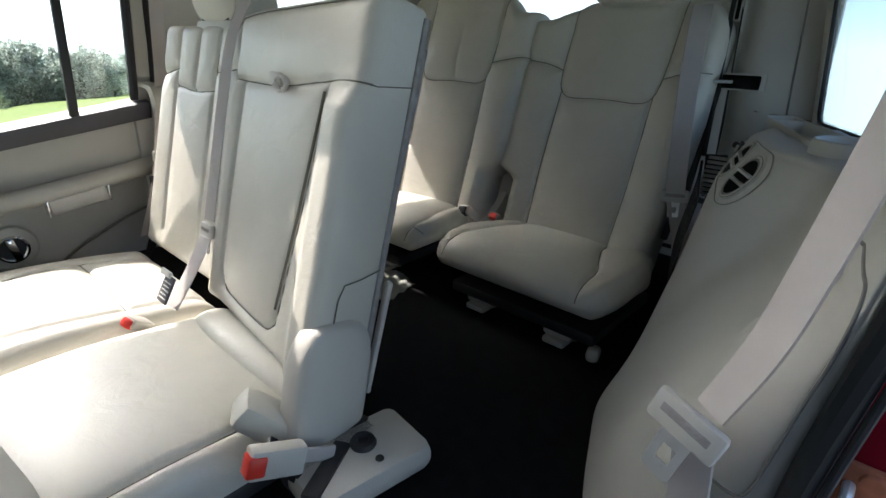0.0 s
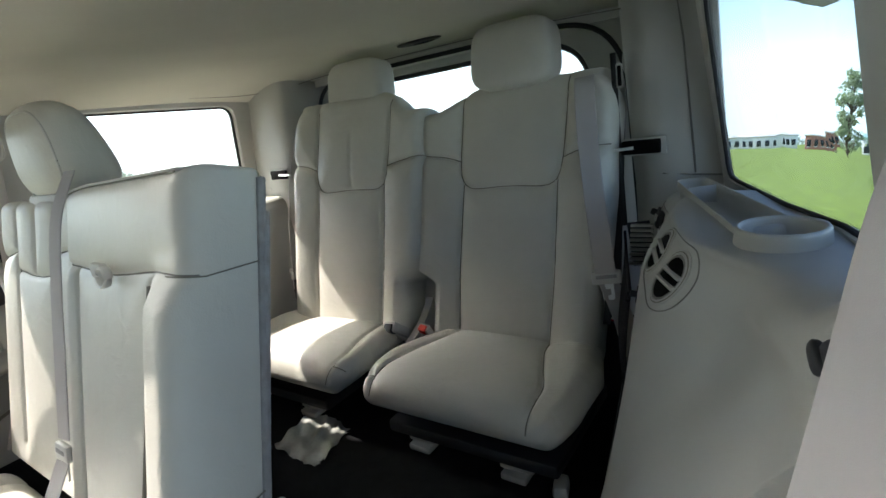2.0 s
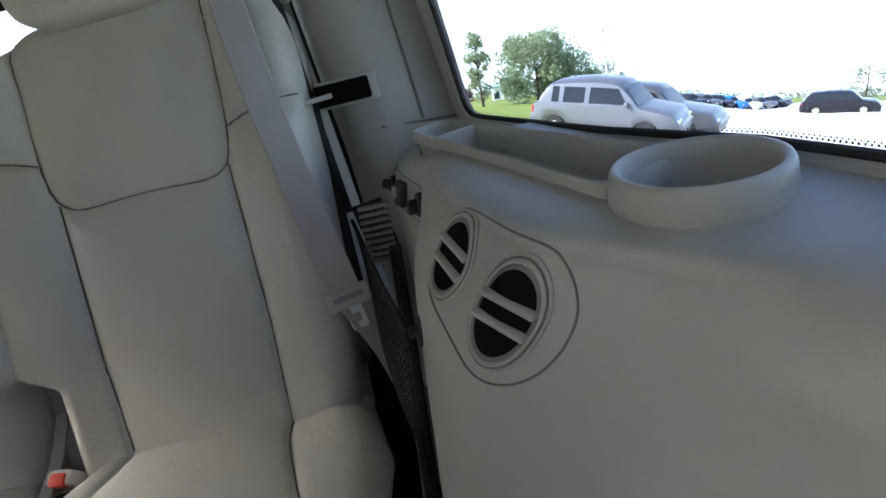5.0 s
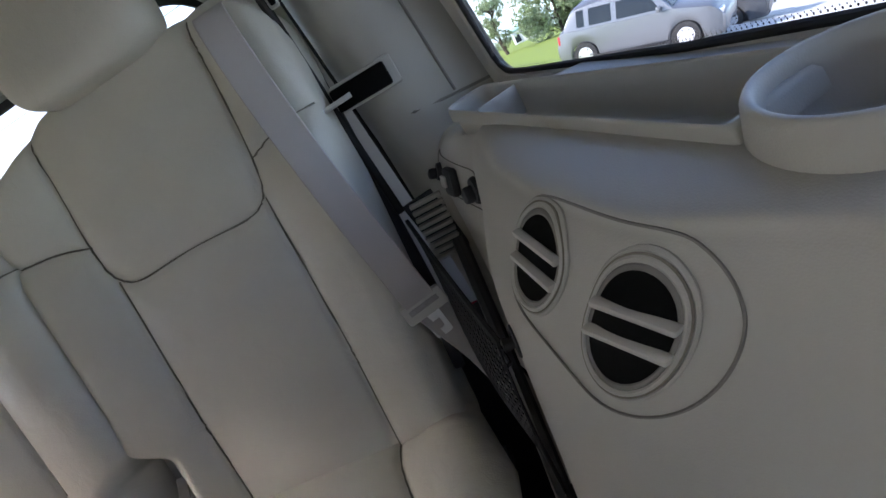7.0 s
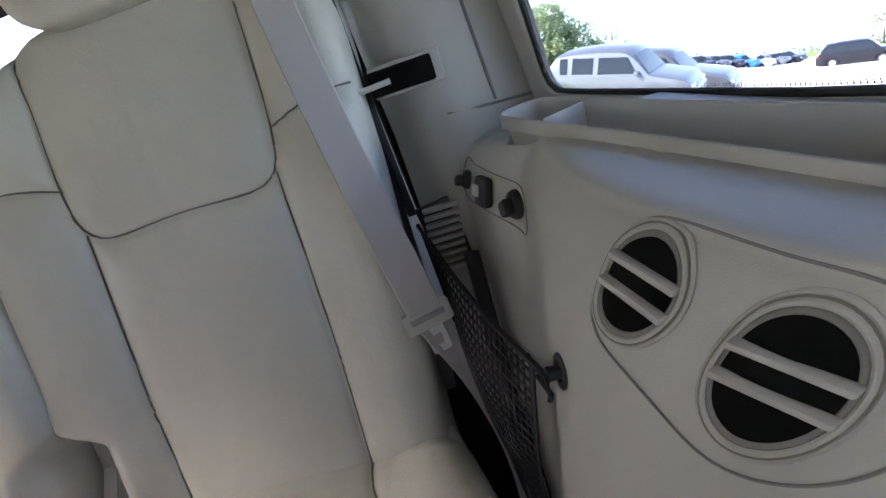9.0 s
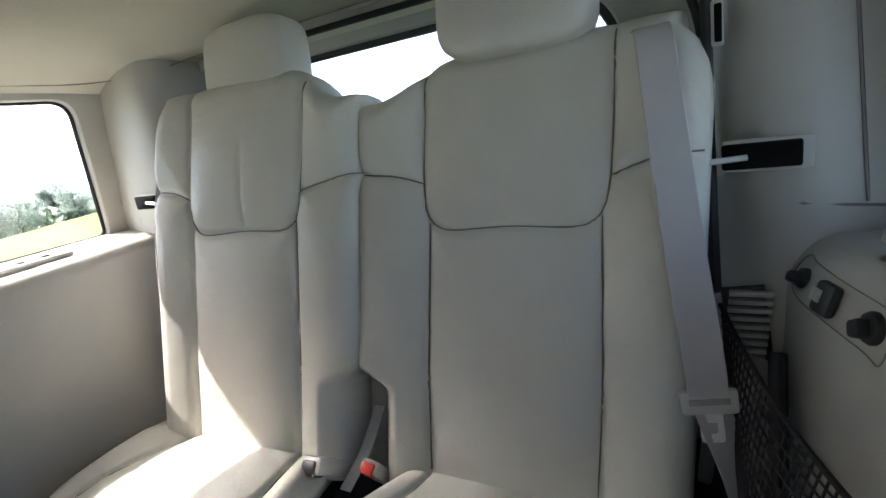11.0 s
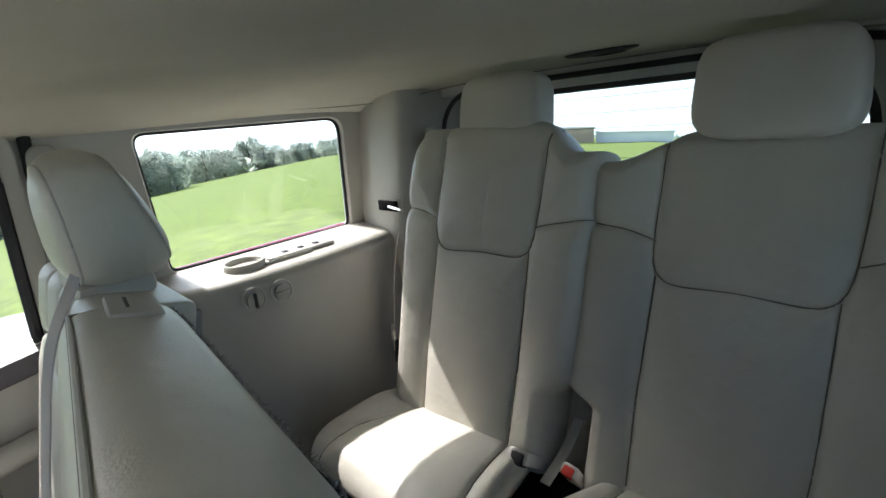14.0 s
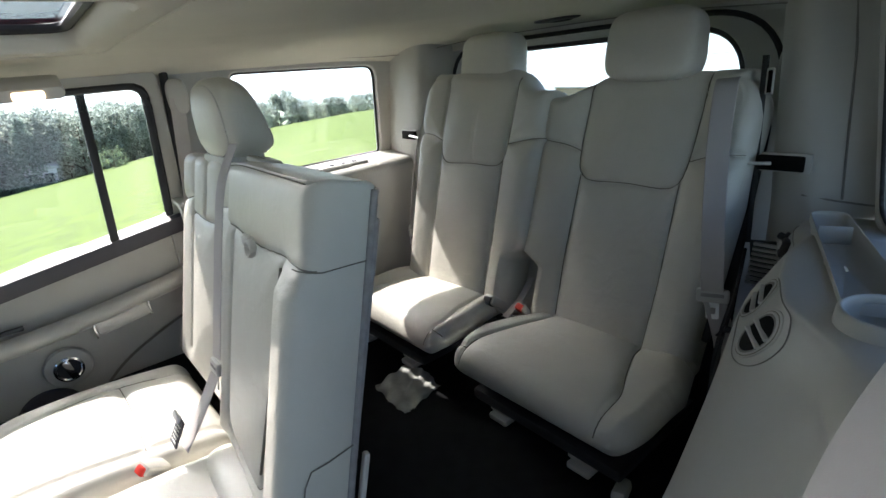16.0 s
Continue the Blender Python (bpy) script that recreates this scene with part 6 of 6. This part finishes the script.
# ---- parked vehicles ----
def vehicle(label, paint, m, length=4.3, width=1.7, height=1.58, hood=0.30, base=0.62, boot=0.06, lights=True, category="car"):
    """A car that points along +x, its wheels on z = 0. hood and boot: shares of the length before the windscreen and behind the
    rear window."""
    c = thing("parked_car", label, category, "parked cars", m=m)
    L, H, W = length, height, width / 2
    belt_z = H * 0.63
    stations = np.linspace(-0.5, 0.5, 46)
    sill, waist, top = [], [], []
    body_rows, roof_rows = [], []
    x_screen, x_roof0, x_roof1, x_rear = 0.5 - hood, 0.5 - hood - 0.13, -0.5 + boot + 0.09, -0.5 + boot
    for s in stations:
        nose = max(0, (abs(s) - 0.40) / 0.10)
        w = W * (1 - 0.16 * nose ** 2.2)
        up = belt_z * (1 - 0.14 * max(0, (s - x_screen) / (0.5 - x_screen)) - 0.20 * max(0, (s - 0.44) / 0.06) ** 2 - 0.16 * max(0, (-0.46 - s) / 0.04) ** 2)
        arch = 0
        for wx in (-base / 2, base / 2):
            d = abs(s * L - wx * L * 1.0) / (H * 0.235)
            arch = max(arch, math.sqrt(max(0, 1 - d * d)) * H * 0.235)
        low = max(H * 0.125, H * 0.18 + arch if arch > 0 else 0)
        prof = [(w * 0.94, low), (w, low + (up - low) * 0.25), (w * 1.005, low + (up - low) * 0.6), (w * 0.985, up * 0.97), (w * 0.90, up), (w * 0.5, up + 0.02), (0, up + 0.03)]
        prof = prof + [(-a, b) for a, b in prof[-2::-1]]
        body_rows.append([(s * L, a, b) for a, b in prof])
    def crest(s):
        rise = math.sin(math.pi / 2 * min(1, max(0, (x_screen - s) / (x_screen - x_roof0 + 0.05)))) * math.sin(math.pi / 2 * min(1, max(0, (s - x_rear) / (x_roof1 - x_rear)))) ** 0.7
        bow = (s - (x_roof0 + x_roof1) / 2 - 0.04) / (x_roof0 - x_roof1) * 2
        return rise, belt_z * 0.97 + (H - belt_z * 0.97) * rise * (1 - 0.10 * bow * bow)

    def skin(s, z):
        """Half the cabin's width at a station and height."""
        rise, z1 = crest(s)
        w, lean = W * 0.97, 0.14 * rise
        return float(np.interp(z, (belt_z * 0.955, belt_z + (z1 - belt_z) * 0.5, z1 - 0.06 * rise, z1), (w, w * (1 - lean * 0.5), w * (1 - lean), w * (0.88 - lean))))

    cab = []
    for s in np.linspace(x_rear, x_screen, 64):
        rise, z1 = crest(s)
        lean = 0.14 * rise
        w = W * 0.97
        prof = [(w, belt_z * 0.955), (w * (1 - lean * 0.5), belt_z + (z1 - belt_z) * 0.5), (w * (1 - lean), z1 - 0.06 * rise), (w * (0.88 - lean), z1), (0, z1 + 0.03 * rise)]
        prof = prof + [(-a, b) for a, b in prof[-2::-1]]
        cab.append([(s * L, a, b) for a, b in prof])
    # rounded ends
    for k, sgn in ((0, -1), (-1, 1)):
        r = np.array(body_rows[k])
        mid = np.array((r[0][0], 0, (r[:, 2].min() + r[:, 2].max()) / 2))
        for grow, push in ((0.93, 0.045), (0.78, 0.075), (0.4, 0.09), (0.02, 0.095)):
            q = [tuple(p) for p in mid + (r - mid) * np.array((1, grow, grow)) + np.array((sgn * push, 0, 0))]
            body_rows.insert(0, q) if k == 0 else body_rows.append(q)
    loft("body", body_rows, paint, c)
    for rows_, sgn in ((body_rows[4], -1), (body_rows[-5], 1)):
        part("bumper", box((0.10, width * 0.82, H * 0.20), (rows_[0][0] + sgn * 0.03, 0, H * 0.30), 0.04), paint, c)
    loft("cabin", cab, paint, c)
    glass_z0, glass_z1 = belt_z * 1.0, H - 0.17
    for sgn in (1, -1):
        for a, b in ((x_rear + 0.085, x_rear + 0.155), (x_rear + 0.17, x_rear + 0.335), (x_rear + 0.35, x_roof0 + 0.03)):
            if b <= a:
                continue
            rows_ = []
            for q in np.linspace(0, 1, 7):
                z = glass_z0 + 0.03 + (glass_z1 - glass_z0 - 0.03) * q
                e0, e1 = a * L + 0.05 + 0.01 * q, b * L + (0.12 - 0.28 * q if b > x_roof0 else -0.02)
                rows_.append([(x, sgn * (skin(x / L, z) + 0.009), z) for x in np.linspace(e0, e1, 12)])
            loft("window", rows_, CAR_GLASS, c, thick=(0, -0.012 * sgn, 0))
        part("mirror", box((0.10, 0.16, 0.11), ((x_roof0 + 0.06) * L, sgn * (W + 0.06), belt_z + 0.06), 0.03), paint, c)
        part("sill_strip", box((L * 0.46, 0.03, 0.07), (0, sgn * (W * 0.99), H * 0.17), 0.01), BLACK, c)
        part("handle", box((0.14, 0.03, 0.03), (-0.10 * L, sgn * W * 1.0, belt_z * 0.86), 0.01), paint, c)
        part("headlight", box((0.12, 0.26, 0.15), (0.492 * L, sgn * W * 0.62, belt_z * 0.68), 0.03), CHROME, c)
        part("tail_light", box((0.08, 0.10, 0.22), (-0.488 * L, sgn * W * 0.84, belt_z * 0.78), 0.02), RED_LENS, c)
    def over(name, s0, s1):
        """A pane that lies on the cabin's skin between two stations."""
        rows_ = [r for r in cab if s0 * L <= r[0][0] <= s1 * L]
        up = [[(x + (0.012 if s0 > 0 else -0.012), y * 0.97, z + 0.012) for x, y, z in r[3:6]] for r in rows_]
        loft(name, up, CAR_GLASS, c, thick=(0, 0, -0.02))
    over("windscreen", x_roof0 + 0.015, x_screen - 0.008)
    over("rear_window", x_rear + 0.006, x_roof1 - 0.012)
    rad = H * 0.205
    for wx in (-base / 2, base / 2):
        for sgn in (1, -1):
            wheel = part("wheel", turned([(rad * 0.62, -0.09), (rad * 0.95, -0.095), (rad, -0.06), (rad, 0.06), (rad * 0.95, 0.095), (rad * 0.62, 0.09)], (wx * L, sgn * (W - 0.10), rad), (0, 1, 0), 28), TYRE, c)
            part("rim", turned([(0.0, 0.0), (rad * 0.62, 0.0), (rad * 0.60, 0.02), (rad * 0.2, 0.035), (0.0, 0.03)], (wx * L, sgn * (W - 0.03), rad), (0, sgn, 0), 28), STEEL, wheel)
            for k in range(6):
                a = k * math.pi / 3
                part("rim_gap", box((rad * 0.20, 0.012, rad * 0.16), (wx * L + math.cos(a) * rad * 0.44, sgn * (W - 0.008), rad + math.sin(a) * rad * 0.44), 0.02, Euler((0, -a, 0)).to_matrix()), BLACK, wheel)
    part("under_body", box((L * 0.86, width * 0.82, H * 0.16), (0, 0, H * 0.18), 0.05), BLACK, c)
    return c


def parked(x0, y0, x1, y1):
    """The pose of a car between its rear and front wheels' places on the ground."""
    a, b = Vector((x0, y0, float(ground_z(x0, y0)) + 0.03)), Vector((x1, y1, float(ground_z(x1, y1)) + 0.03))
    d = (b - a).normalized()
    side = Vector((0, 0, 1)).cross(d).normalized()
    m = Matrix((d, side, d.cross(side))).transposed().to_4x4()
    m.translation = (a + b) / 2
    return m


vehicle("silver compact wagon parked at the lot's edge", SILVER, parked(3.75, 16.85, 6.25, 15.0), 4.0, 1.7, 1.62, 0.25)
vehicle("grey car parked beyond the silver wagon", GREY_PAINT, parked(5.75, 19.3, 8.25, 17.4), 4.4, 1.75, 1.60, 0.28)
vehicle("dark minivan standing across the lot", BLACK_PAINT, parked(30.0, 43.2, 32.2, 41.6), 4.9, 1.9, 1.75, 0.22, 0.60, 0.03)
row = [(BLACK_PAINT, "dark"), (GREY_PAINT, "grey"), (BLACK_PAINT, "black"), (BLUE_PAINT, "bright blue"), (WHITE_PAINT, "white"), (SILVER, "silver"), (BLACK_PAINT, "black")]
for k, (paint, word) in enumerate(row):
    p = polar(-24.6 - 1.15 * k, 80 + 1.2 * k)
    d = Vector((math.cos(radians(-62)), math.sin(radians(-62)), 0)) * 1.3
    vehicle(word + " car in the far row of the lot", paint, parked(p.x - d.x, p.y - d.y, p.x + d.x, p.y + d.y), 4.6, 1.8, 1.65)
